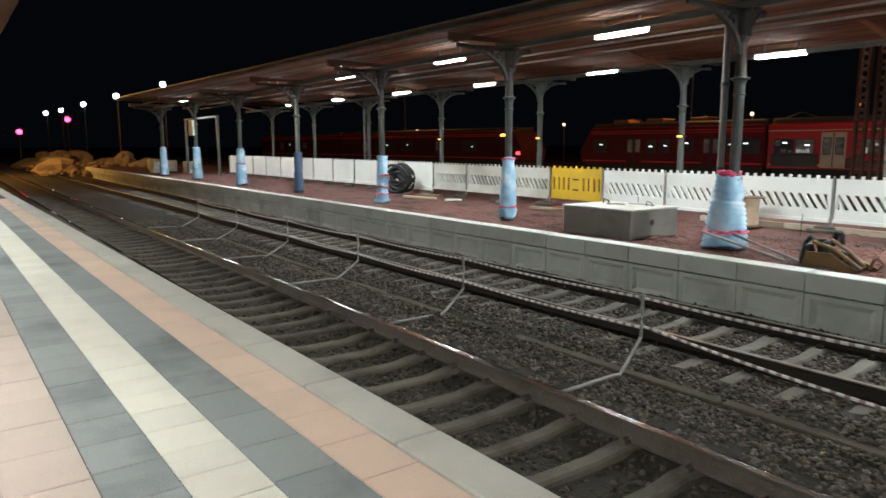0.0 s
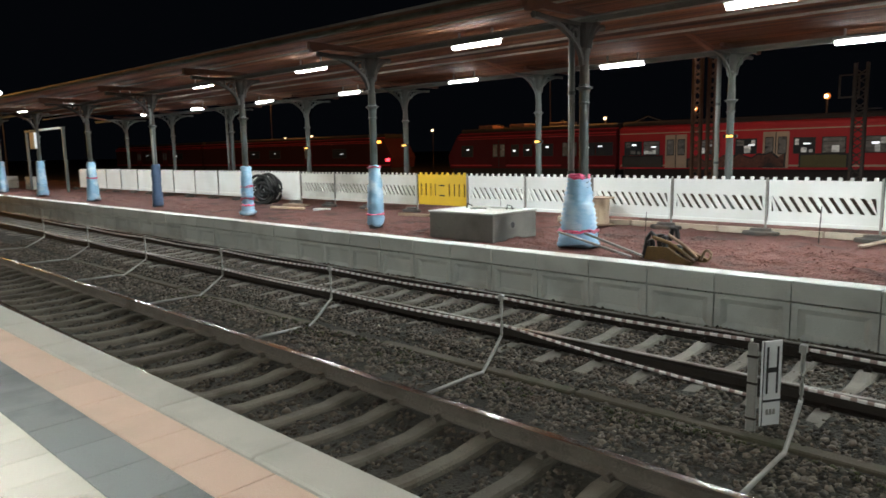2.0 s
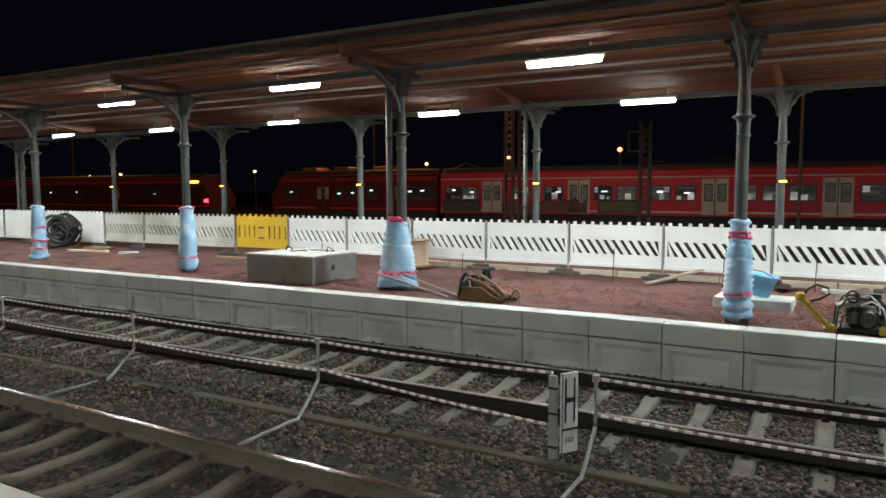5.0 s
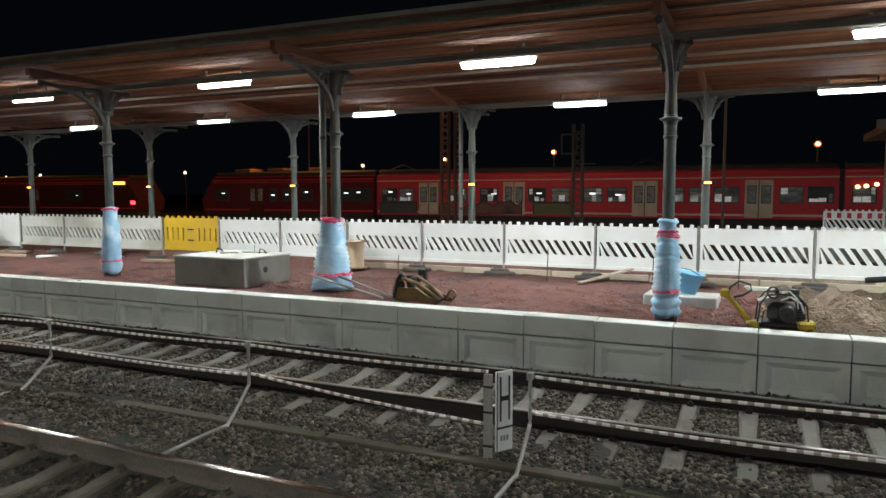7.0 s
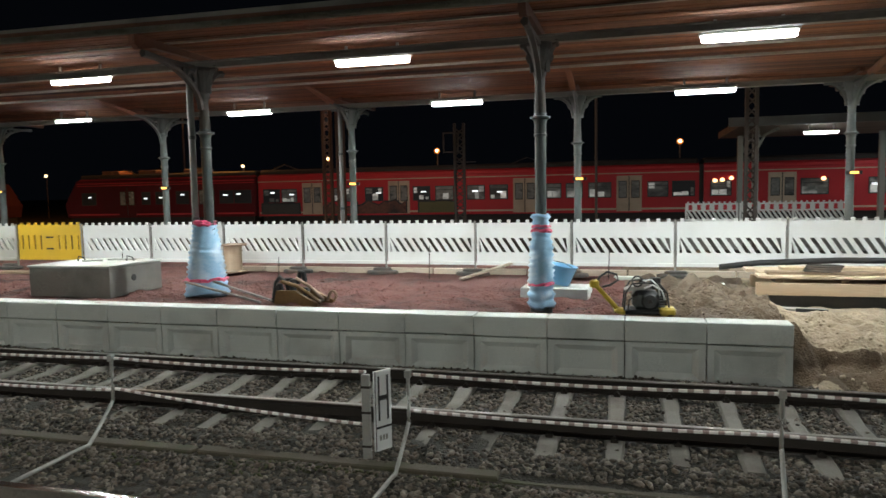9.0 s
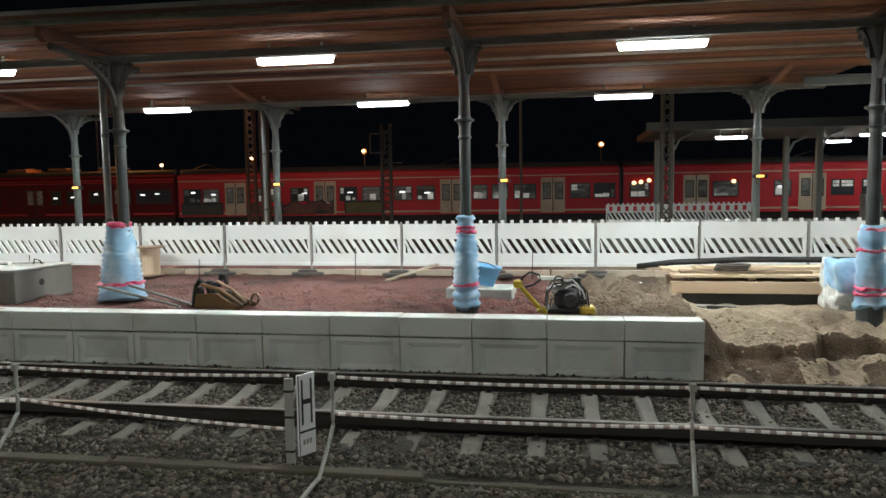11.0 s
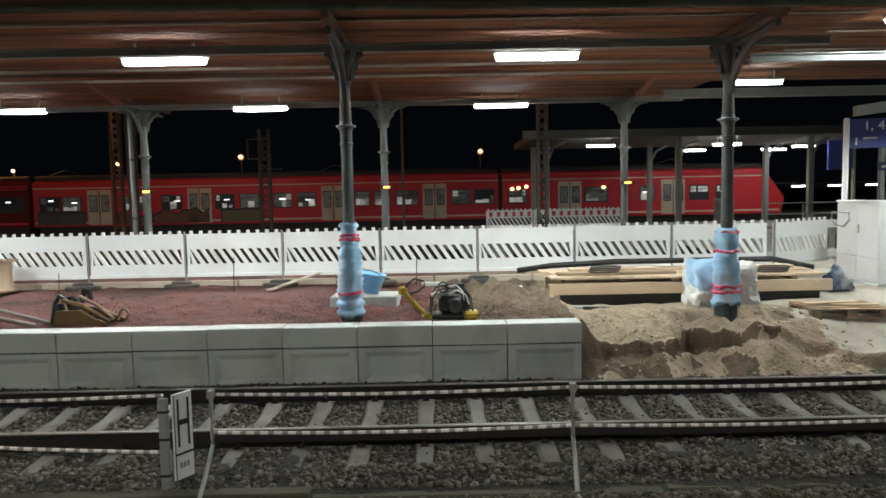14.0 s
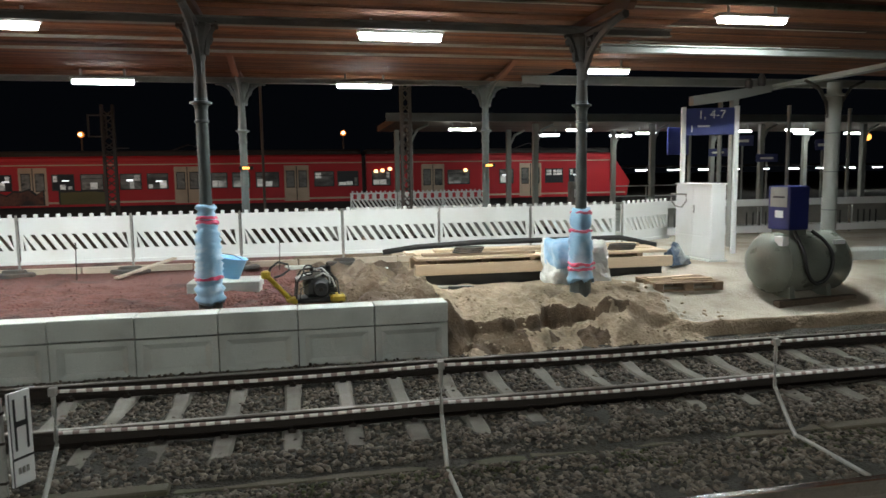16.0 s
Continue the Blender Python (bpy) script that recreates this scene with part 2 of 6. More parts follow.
def crumple(bm, size, depth, seed=0.0, low=-9.0):
    """Shifts every point by a small noise, for film, sacks and worn lumps."""
    for v in bm.verts:
        if v.co.z > low:
            v.co += depth * noise.noise_vector(v.co / size + Vector((seed, seed * 1.7, -seed)))
    return bm


def rumple(x, y, size, depth, seed=0.0):
    return depth * noise.noise(Vector((x / size + seed, y / size - seed, seed)))


def step(a, b, v):
    t = min(1.0, max(0.0, (v - a) / (b - a)))
    return t * t * (3 - 2 * t)


# ---- the lie of the land ----
RAIL_Z = -0.55
LEFT = -65.0
COLS = [2.5, -3.25, -9.0, -14.75, -20.53, -26.62, -32.76, -39.3, -46.0]
COLS_FAR = [2.6, -3.17, -8.9, -14.55, -20.3, -26.2, -32.3, -38.4, -44.4]
ROW_NEAR, ROW_FAR = 1.4, 7.65
FENCE_Y = 5.1


def bed_height(x, y):
    """The track bed: ballast between and beside the rails."""
    z = -0.765 + rumple(x, y, 0.5, 0.025) + rumple(x, y, 2.5, 0.03, 3.0)
    z -= 0.05 * step(0.5, 0.1, abs(y + 3.75)) * step(-3.75, -3.5, y)
    z += 0.062 * step(0.62, 0.45, abs(y + 4.25)) - 0.035 * step(0.62, 0.5, abs(y + 5.67)) + (0.03 + rumple(x, y, 0.4, 0.03, 9.0)) * step(0.42, 0.3, abs(y + 2.85))
    return z


def fill_height(x, y):
    """The far platform's loose fill: red gravel behind the wall, dug sand past its end."""
    flat = -0.06 + (rumple(x, y, 0.5, 0.11, 6.0) + rumple(x, y, 0.2, 0.05, 7.0)) * 1.9 * step(-2.9, -1.4, x) * step(0.35, 0.8, y) + rumple(x, y, 0.9, 0.055) + rumple(x, y, 0.3, 0.055, 5.0) + rumple(x, y, 0.12, 0.024, 8.0)
    flat += (0.13 * noise.noise(Vector((x * 2.3, y * 2.3, 13))) + 0.08 * noise.noise(Vector((x * 5.1, y * 5.1, 14)))) * step(-3.0, -2.2, x) * step(0.3, 0.7, y)
    flat -= 0.2 * math.exp(-((x + 3.2) ** 2 + (y - 1.35) ** 2) / 0.14)
    flat += (0.035 * noise.noise(Vector((x * 1.6, y * 4.2, 31))) + 0.03 * noise.noise(Vector((x * 4.4, y * 7.0, 32)))) * step(0.35, 0.6, y)
    heap = 0.1 * math.exp(-((x + 0.7) ** 2 / 0.5 + (y - 2.3) ** 2 / 0.6))
    z = flat + heap + (0.03 * noise.noise(Vector((x * 3.1, y * 3.1, 2))) + 0.05 * noise.noise(Vector((x * 1.3, y * 1.3, 7)))) * step(-2.2, 0.2, x) * step(7.5, 4.2, x)
    return z


def cut_edge(x):
    """Where the cut bank runs at x, with the noise and hollow that shape it."""
    n1 = noise.noise(Vector((x * 1.3, 0.4, 1)))
    n2 = noise.noise(Vector((x * 3.7, 0.9, 2)))
    hole = step(1.4, 1.72, x) * step(2.7, 2.36, x)
    return n1, n2, hole, 0.46 + 0.12 * n1 + 0.08 * n2 + 0.4 * hole


def dug_height(x, y):
    """The dug-out end past the wall: a low floor, a steep cut bank, and trodden sand rising to the fence."""
    n1, n2, hole, edge = cut_edge(x)
    rise = 0.2 + 0.1 * hole + 0.05 * n1
    floor_z = -0.8 + 0.2 * step(-0.25, edge - 0.05, y)
    cut = rise * step(edge - 0.05, edge + 0.06, y + 0.05 * noise.noise(Vector((x * 9, y * 9, 40))))
    back = (0.35 - rise) * step(edge + 0.05, edge + 0.6, y) + 0.1 * step(1.0, 1.7, y) - 0.1 * step(1.9, 2.7, y) + 0.14 * step(3.4, 4.6, y)
    lump = 0.08 * noise.noise(Vector((x * 1.9, y * 1.9, 3))) + 0.1 * noise.noise(Vector((x * 3.8, y * 3.8, 4))) + 0.05 * noise.noise(Vector((x * 8.5, y * 8.5, 5))) + 0.014 * noise.noise(Vector((x * 21, y * 21, 6)))
    calm = 1 - 0.75 * step(1.3, 2.2, y)
    z = floor_z + cut + back + lump * calm
    z += 0.26 * math.exp(-(((x - 2.72) / 0.33) ** 2 + ((y - 0.42) / 0.3) ** 2)) + 0.12 * math.exp(-(((x - 0.85) / 0.55) ** 2 + ((y - 0.95) / 0.3) ** 2))
    k = step(3.3, 4.3, x)
    slab = -0.8 + 0.24 * step(0.2 + 0.04 * n2, 0.26 + 0.04 * n2, y) + 0.3 * step(0.3, 1.8, y) + 0.1 * step(1.8, 4.0, y) + 0.1 * lump
    z = z * (1 - k) + slab * k
    if y > 0.3:
        e = step(0.42, 0.02, x)
        z = z * (1 - e) + (-0.06 + lump * 0.5) * e
    return z


def sheet(name, xs, ys, height, material, label, category):
    verts = [(x, y, height(x, y)) for y in ys for x in xs]
    n = len(xs)
    faces = [(j * n + i, j * n + i + 1, (j + 1) * n + i + 1, (j + 1) * n + i) for j in range(len(ys) - 1) for i in range(n - 1)]
    me = bpy.data.meshes.new(name)
    me.from_pydata(verts, [], faces)
    for mt in material:
        me.materials.append(mt)
    for p in me.polygons:
        p.use_smooth = True
    return tagged(new(name, me), label, category, "", "structure")


def spaced(*runs):
    out = []
    for a, b, s in runs:
        n = max(1, round((b - a) / s))
        out += [a + (b - a) * i / n for i in range(n)]
    return out + [runs[-1][1]]


ground = sheet("ground", spaced((-900, -100, 100), (-100, -30, 2), (-30, 12, 0.15), (12, 60, 2), (60, 900, 120)),
               spaced((-300, -20, 40), (-20, -7.4, 1.5), (-7.4, 0.6, 0.12), (0.6, 40, 4), (40, 1500, 200)), bed_height, [BALLAST_BED],
               "dark brown ballast and earth under the tracks, running off into the night", "ground")

platform_fill = sheet("ground_fill", spaced((LEFT, -16, 0.5), (-16, -4, 0.1), (-4, 0.02, 0.05)), spaced((0.12, 3.2, 0.05), (3.2, 9.6, 0.3)), fill_height, [GRAVEL, MIXED, MOIST_SHADED],
                      "red gravel fill turning to yellow sand behind the platform wall", "ground")
for p in platform_fill.data.polygons:
    cx, cy, _ = p.center
    edge = -1.7 + 0.9 * noise.noise(Vector((cy * 0.8, 3, 1))) + 0.35 * noise.noise(Vector((cy * 3.5, cx * 3.5, 1))) - 0.5 * step(2.0, 3.2, cy)
    p.material_index = 0 if cx < edge else (2 if noise.noise(Vector((cx * 2.6, cy * 2.6, 21))) + 0.6 * noise.noise(Vector((cx * 11, cy * 11, 4))) > 0.42 else 1)
DUST = make("pale_trodden_dust", (0.34, 0.3, 0.24), (0.52, 0.475, 0.4), 0.95, 2.0, 30, 0.7, stain=(0.22, 0.17, 0.12), amount=0.8, spread=0.03)
dug = sheet("ground_dug", spaced((0.012, 5, 0.028), (5, 8, 0.1), (8, 40, 1.0)), spaced((-0.4, 1.7, 0.028), (1.7, 5.0, 0.1), (5.0, 9.6, 0.5)), dug_height, [SAND, MOIST_SHADED, DUST], "dug yellow-brown sand with a cut bank past the wall's end", "ground")
for p in dug.data.polygons:
    cx, cy, _ = p.center
    ragged = 0.5 * noise.noise(Vector((cx * 2.5, cy * 2.5, 11)))
    if cx > 3.7 + 0.8 * ragged + 0.2 * noise.noise(Vector((cx * 9, cy * 9, 2))) and cy > 0.3:
        p.material_index = 2
    # steep bank, hollow and low floor take the moist, shaded tone
    elif cx < 2.75 + ragged and (cx < 0.45 + ragged and cy < 0.55 or -0.09 < cy - cut_edge(cx)[3] < 0.07 + 0.06 * ragged or (cy < 0.4 + 0.3 * ragged and ragged > 0.02)):
        p.material_index = 1

# ---- tracks ----
def rail_mesh(length, top, web):
    bm = bmesh.new()
    half = [(0.0, 0.0), (0.062, 0.0), (0.062, 0.012), (0.012, 0.035), (0.009, 0.115), (0.034, 0.13), (0.036, 0.158), (0.028, 0.168)]
    prof = half + [(-a, b) for a, b in half[:0:-1]]
    a = [bm.verts.new((0, p[0], p[1] - 0.168)) for p in prof]
    b = [bm.verts.new((length, p[0], p[1] - 0.168)) for p in prof]
    n = len(a)
    for i in range(n):
        f = bm.faces.new((a[i], b[i], b[(i + 1) % n], a[(i + 1) % n]))
        if prof[i][1] >= 0.158 and prof[(i + 1) % n][1] >= 0.158:
            f.material_index = 1
    bm.faces.new(a)
    bm.faces.new(b[::-1])
    return finish(bm, "rail", [web, top])


def sleeper_mesh(material):
    bm = bmesh.new()
    sec = []
    for y, w, z in ((-1.3, 0.09, -0.02), (-0.95, 0.095, 0.0), (-0.55, 0.095, 0.0), (-0.3, 0.085, -0.035), (0.3, 0.085, -0.035), (0.55, 0.095, 0.0), (0.95, 0.095, 0.0), (1.3, 0.09, -0.02)):
        sec.append([bm.verts.new(c) for c in ((-w - 0.03, y, -0.2), (-w, y, z - 0.02), (-w + 0.025, y, z), (w - 0.025, y, z), (w, y, z - 0.02), (w + 0.03, y, -0.2))])
    for a, b in zip(sec, sec[1:]):
        for i in range(5):
            bm.faces.new((a[i], a[i + 1], b[i + 1], b[i]))
    bm.faces.new(sec[0])
    bm.faces.new(sec[-1][::-1])
    return finish(bm, "sleeper", material)


def clip_mesh(material):
    bm = bmesh.new()
    extrude(bm, [(-0.035, 0.0), (0.035, 0.0), (0.035, 0.03), (0.014, 0.034), (0.014, 0.055), (-0.014, 0.055), (-0.014, 0.034), (-0.035, 0.03)], 0.07, Matrix.Translation((0, -0.035, 0)))
    return finish(bm, "rail_clip", material)


SL, SL_NEAR, CL = sleeper_mesh(SLEEPER), sleeper_mesh(SLEEPER_DIRTY), clip_mesh(RUST)
CL_NEAR = clip_mesh(RAIL_WEB)
for centre, phase, top, wear in ((-1.65, 0.32, RAIL_DULL, "dull brown rails on grey concrete sleepers"), (-5.67, 0.13, RAIL_TOP, "polished rails on dirty concrete sleepers")):
    track = thing("railway_track", "railway track with " + wear + " in ballast", "track", (0, centre, RAIL_Z))
    rm = rail_mesh(160, top, RUST if centre > -3 else RAIL_WEB)
    for s in (-0.7525, 0.7525):
        r = new("rail", rm)
        r.parent = track
        r.location = (-120, s, 0)
    k0, k1 = round((-42 - phase) / 0.6), round((12 - phase) / 0.6)
    for k in range(k0, k1):
        rng = random.Random(k + int(centre * 7))
        o = new("sleeper", SL if centre > -3 else SL_NEAR)
        o.parent = track
        o.location = (phase + k * 0.6 + rng.uniform(-0.012, 0.012), rng.uniform(-0.015, 0.015), -0.165)
        o.rotation_euler = (0, 0, rng.uniform(-0.012, 0.012))
        if -11.5 < o.location.x < 4.5:
            for s in (-0.85, -0.655, 0.655, 0.85):
                c = new("rail_clip", CL if centre > -3 else CL_NEAR)
                c.parent = o
                c.location = (0, s, 0)

# loose ballast stones on the bed
def off_sleepers(x, y):
    """True where no sleeper lies."""
    for centre, phase in ((-1.65, 0.32), (-5.67, 0.13)):
        if centre > -3 and y < -2.48 and noise.noise(Vector((x * 3.1, y * 3.1, 3))) > 0.3:
            continue
        if abs(y - centre) < 1.3 and abs((x - phase + 0.3) % 0.6 - 0.3) < 0.115:
            return False
    return True


def stones(name, count, x0, x1, bands, size, label, seed, material, height, power=1.0, keep=None):
    rng = np.random.default_rng(seed)
    phi = (1 + 5 ** 0.5) / 2
    ico = np.array([(-1, phi, 0), (1, phi, 0), (-1, -phi, 0), (1, -phi, 0), (0, -1, phi), (0, 1, phi), (0, -1, -phi), (0, 1, -phi), (phi, 0, -1), (phi, 0, 1), (-phi, 0, -1), (-phi, 0, 1)]) / 1.9
    tri = np.array([(0, 11, 5), (0, 5, 1), (0, 1, 7), (0, 7, 10), (0, 10, 11), (1, 5, 9), (5, 11, 4), (11, 10, 2), (10, 7, 6), (7, 1, 8), (3, 9, 4), (3, 4, 2), (3, 2, 6), (3, 6, 8), (3, 8, 9), (4, 9, 5), (2, 4, 11), (6, 2, 10), (8, 6, 7), (9, 8, 1)])
    verts, faces, n = [], [], 0
    weights = np.array([b[1] - b[0] for b in bands])
    pick = rng.choice(len(bands), count, p=weights / weights.sum())
    xs = x1 - (x1 - x0) * rng.random(count) ** power
    for i in range(count):
        y = rng.uniform(*bands[pick[i]])
        if keep and not keep(xs[i], y) and rng.random() < 0.93:
            continue
        s = size * rng.uniform(0.5, 1.25)
        v = ico * rng.uniform(0.55, 1.25, (12, 1)) * (s * rng.uniform(0.7, 1.2), s * rng.uniform(0.7, 1.2), s * rng.uniform(0.5, 0.85))
        a = rng.uniform(0, 6.28)
        c, d = math.cos(a), math.sin(a)
        v = np.stack((c * v[:, 0] - d * v[:, 1], d * v[:, 0] + c * v[:, 1], v[:, 2] + 0.35 * v[:, 0]), 1)
        verts.append(v + (xs[i], y, height(xs[i], y) + s * rng.uniform(-0.1, 0.35)))
        faces.append(tri + n)
        n += 12
    me = bpy.data.meshes.new(name)
    vv, ff = np.concatenate(verts), np.concatenate(faces)
    me.vertices.add(len(vv))
    me.vertices.foreach_set("co", vv.ravel())
    me.loops.add(ff.size)
    me.loops.foreach_set("vertex_index", ff.ravel())
    me.polygons.add(len(ff))
    me.polygons.foreach_set("loop_start", np.arange(0, ff.size, 3))
    me.update(calc_edges=True)
    me.materials.append(material)
    return tagged(new(name, me), label, "gravel", "", "stuff")


stones("ballast_grimy", 17000, -26, 7, [(-7.0, -6.5), (-6.35, -4.98)], 0.034, "grimy dark ballast stones inside the near track", 4, STONE_DARK, bed_height, 1.5, off_sleepers)
stones("ballast", 84000, -26, 7, [(-4.86, -3.5), (-3.36, -2.48), (-2.34, -0.96), (-0.84, -0.08)], 0.032, "brown and grey crushed ballast stones between the rails", 3, STONE, bed_height, 1.5, off_sleepers)

stones("wall_foot_dirt", 420, -16, 0.3, [(-0.12, -0.02)], 0.026, "dark earth crumbs and weeds along the wall's foot", 12, STONE, lambda x, y: bed_height(x, y) + 0.012)
MOSS = make("damp_green_moss", (0.03, 0.034, 0.014), (0.07, 0.075, 0.032), 0.95, 6, 60, 0.5, stain=(0.05, 0.04, 0.025), amount=0.7, piece=0.5)
stones("moss_cushions", 2600, -14, 5, [(-4.15, -3.5), (-3.9, -3.55)], 0.022, "low green-brown moss and weeds between the tracks", 23, MOSS, lambda x, y: bed_height(x, y) + (0.016 if noise.noise(Vector((x * 0.9, y * 1.8, 8))) > 0.0 else -0.08))
# low edging between the tracks
EDGING = make("mossy_edging", (0.05, 0.042, 0.028), (0.1, 0.084, 0.058), 0.95, 6, 50, 0.4, stain=(0.05, 0.055, 0.025), amount=0.8)
for k in range(-8, 3):
    rng = random.Random(k + 70)
    bm = B(0.01, 2.98, -0.08, 0.08, -0.12, -0.008, 0.014)
    o = new("edging_board", finish(bm, "edging_board", EDGING))
    if k == -8:
        DUCT = thing("track_edging", "mossy edging boards half buried between the tracks", "edging", (0, -3.42, -0.748))
    o.parent = DUCT
    o.location = (k * 3.0, rng.uniform(-0.03, 0.03), rng.uniform(-0.035, 0.002))
    o.rotation_euler = (0, 0, rng.uniform(-0.01, 0.01))

# ---- the far platform's retaining wall ----
def recessed_block():
    """A cast block one metre long with a sunk panel in its face."""
    bm = bmesh.new()
    g, z0, z1, d = 0.008, -0.82, -0.293, 0.13
    o = [(g, z0), (1 - g, z0), (1 - g, z1), (g, z1)]
    i1 = [(0.09, z0 + 0.07), (0.91, z0 + 0.07), (0.91, z1 - 0.06), (0.09, z1 - 0.06)]
    i2 = [(0.17, z0 + 0.14), (0.83, z0 + 0.14), (0.83, z1 - 0.13), (0.17, z1 - 0.13)]
    V = lambda pts, y: [bm.verts.new((x, y, z)) for x, z in pts]
    a, b, c, e = V(o, 0), V(i1, 0), V(i2, 0.048), V(o, d)
    for p, q in ((a, b), (b, c)):
        for k in range(4):
            bm.faces.new((p[k], p[(k + 1) % 4], q[(k + 1) % 4], q[k]))
    bm.faces.new(c)
    for k in range(4):
        bm.faces.new((a[(k + 1) % 4], a[k], e[k], e[(k + 1) % 4]))
    bm.faces.new(e[::-1])
    return finish(bm, "wall_block", CONCRETE)


wall = thing("wall_platform_edge", "new grey precast concrete platform wall with sunk panels and edge stones", "wall", kind="structure")
BLOCK = recessed_block()
CAP = finish(B(0.004, 0.996, -0.012, 0.32, -0.271, 0.0, 0.01), "edge_stone", CONCRETE)
for k in range(1, 66):
    rng = random.Random(k)
    for nm, me in (("wall_block", BLOCK), ("edge_stone", CAP)):
        o = new(nm, me)
        o.parent = wall
        o.location = (-k, rng.uniform(-0.006, 0.006), rng.uniform(-0.003, 0.003))
stones("wall_joint_moss", 150, -22, 0.0, [(-0.012, 0.02)], 0.011, "dark moss and crumbs in the joint under the edge stones", 17, STONE_DARK, lambda x, y: -0.283 if noise.noise(Vector((x * 1.7, 0, 5))) > 0.05 else -0.83)
solo("wall_backing", B(LEFT, -0.02, 0.133, 0.31, -1.0, -0.29), CONCRETE_DARK, "rough concrete backing of the platform wall", "wall", "structure")

# ---- the near platform with banded paving ----
NEAR_Z = 0.2
near = solo("floor", B(-60, 40, -13.0, -7.625, -1.0, NEAR_Z - 0.012), JOINT, "sandy bed under the near platform's paving", "floor", "structure")
near_edge = thing("pavement_edge", "row of pale concrete platform edge stones", "pavement", kind="structure")
EDGE = finish(B(0.005, 1.07, -7.606, -7.325, -0.12, NEAR_Z, 0.01), "edge_stone", KERB)
for k in range(-30, 4):
    o = new("edge_stone", EDGE)
    o.parent = near_edge
    o.location = (k * 1.075 + 0.145, 0, 0)
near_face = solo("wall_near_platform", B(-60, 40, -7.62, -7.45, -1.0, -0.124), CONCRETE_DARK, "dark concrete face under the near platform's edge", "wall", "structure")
paving = thing("pavement", "banded paving of salmon, grey and white slabs", "pavement", kind="structure")
BANDS = [(-7.945, -7.628, PAVE_PINK, 0.435, -4.98), (-8.275, -7.945, PAVE_GREY, 0.435, -5.2), (-8.61, -8.275, PAVE_WHITE, 0.315, -5.17), (-8.925, -8.61, PAVE_GREY, 0.36, -5.05), (-9.36, -8.925, PAVE_PALE, 0.435, -5.3), (-9.8, -9.36, PAVE_PALE, 0.435, -5.1), (-10.22, -9.8, PAVE_PALE, 0.435, -5.3), (-10.66, -10.22, PAVE_PALE, 0.435, -5.1), (-11.1, -10.66, PAVE_PALE, 0.435, -5.3)]
for j, (y0, y1, mt, pitch, start) in enumerate(BANDS):
    me = finish(B(0.004, pitch - 0.004, y0 + 0.004, y1 - 0.004, NEAR_Z - 0.05, NEAR_Z, 0.003), "slab", mt)
    for k in range(-60 if j < 4 else -36, 32):
        o = new("slab", me)
        o.parent = paving
        o.location = (start + (k + 12) * pitch, 0, random.Random(k * 9 + j).uniform(-0.0015, 0.0015))
far_paving = solo("pavement_beyond", B(-60, 12.0, -13.0, -11.11, NEAR_Z - 0.011, NEAR_Z - 0.004), PAVE_PALE, "pale paving at the back of the near platform", "pavement", "structure")

SKEW = Matrix.Translation((-4.8, -7.6, 0)) @ Matrix.Rotation(0.015, 4, "Z") @ Matrix.Translation((4.8, 7.6, 0))
for ob in (near, near_edge, near_face, paving, far_paving):
    ob.matrix_basis = SKEW @ ob.matrix_basis

# ---- the platform roof on cast-iron columns ----
SPAN0, SPAN1 = -49.0, 4.0


def column_mesh():
    bm = bmesh.new()
    lathe(bm, [(0.17, -0.3), (0.17, 0.12), (0.13, 0.2), (0.1, 0.3), (0.088, 1.2), (0.083, 2.46), (0.083, 2.49), (0.102, 2.5), (0.102, 2.525), (0.086, 2.535), (0.088, 2.68), (0.105, 2.74), (0.152, 2.765), (0.152, 2.787), (0.1, 2.8), (0.09, 2.84)], 18)
    return bm


def capital_mesh():
    bm = bmesh.new()
    lathe(bm, [(0.09, 2.84), (0.085, 3.0), (0.075, 3.2), (0.08, 3.35), (0.1, 3.4), (0.1, 3.43), (0.085, 3.46), (0.12, 3.62), (0.17, 3.75), (0.2, 3.8), (0.2, 3.86)], 14)
    return bm


def bracket(bm, dx, dy, reach, drop, t=0.05):
    """A curved openwork bracket: outer arc, top bar, and web plates."""
    side = Vector((-dy, dx, 0)) * t / 2
    pts = []
    for i in range(9):
        a = i / 8 * math.pi / 2
        pts.append((0.1 + (reach - 0.1) * (1 - math.cos(a)), 3.86 - drop + drop * math.sin(a)))
    for (r0, z0), (r1, z1) in zip(pts, pts[1:]):
        p, q = Vector((dx * r0, dy * r0, z0)), Vector((dx * r1, dy * r1, z1))
        pipe(bm, [p, q], t * 0.55, 5)
    pipe(bm, [(dx * 0.08, dy * 0.08, 3.84), (dx * reach, dy * reach, 3.84)], t * 0.5, 5)
    for k in (2, 4):
        r0, z0 = pts[k]
        pipe(bm, [(dx * r0, dy * r0, z0), (dx * r0, dy * r0, 3.84)], t * 0.35, 5)
    c = pts[4]
    ring = [(dx * (c[0] * 0.62 + 0.09 * math.cos(a)), dy * (c[0] * 0.62 + 0.09 * math.cos(a)), 3.66 + 0.09 * math.sin(a)) for a in [i * math.pi / 5 for i in range(10)]]
    pipe(bm, ring, t * 0.3, 5, closed=True)


DARK_IRON = make("dark_iron", (0.03, 0.028, 0.025), (0.07, 0.066, 0.06), 0.7, 7, 60, 0.2, stain=(0.09, 0.05, 0.03), amount=0.5)
BEAM_PAINT = make("dusty_beam_paint", (0.17, 0.17, 0.155), (0.26, 0.26, 0.24), 0.7, 3, 60, 0.1, stain=(0.12, 0.09, 0.07), amount=0.7, stretch=(0.3, 1, 1))


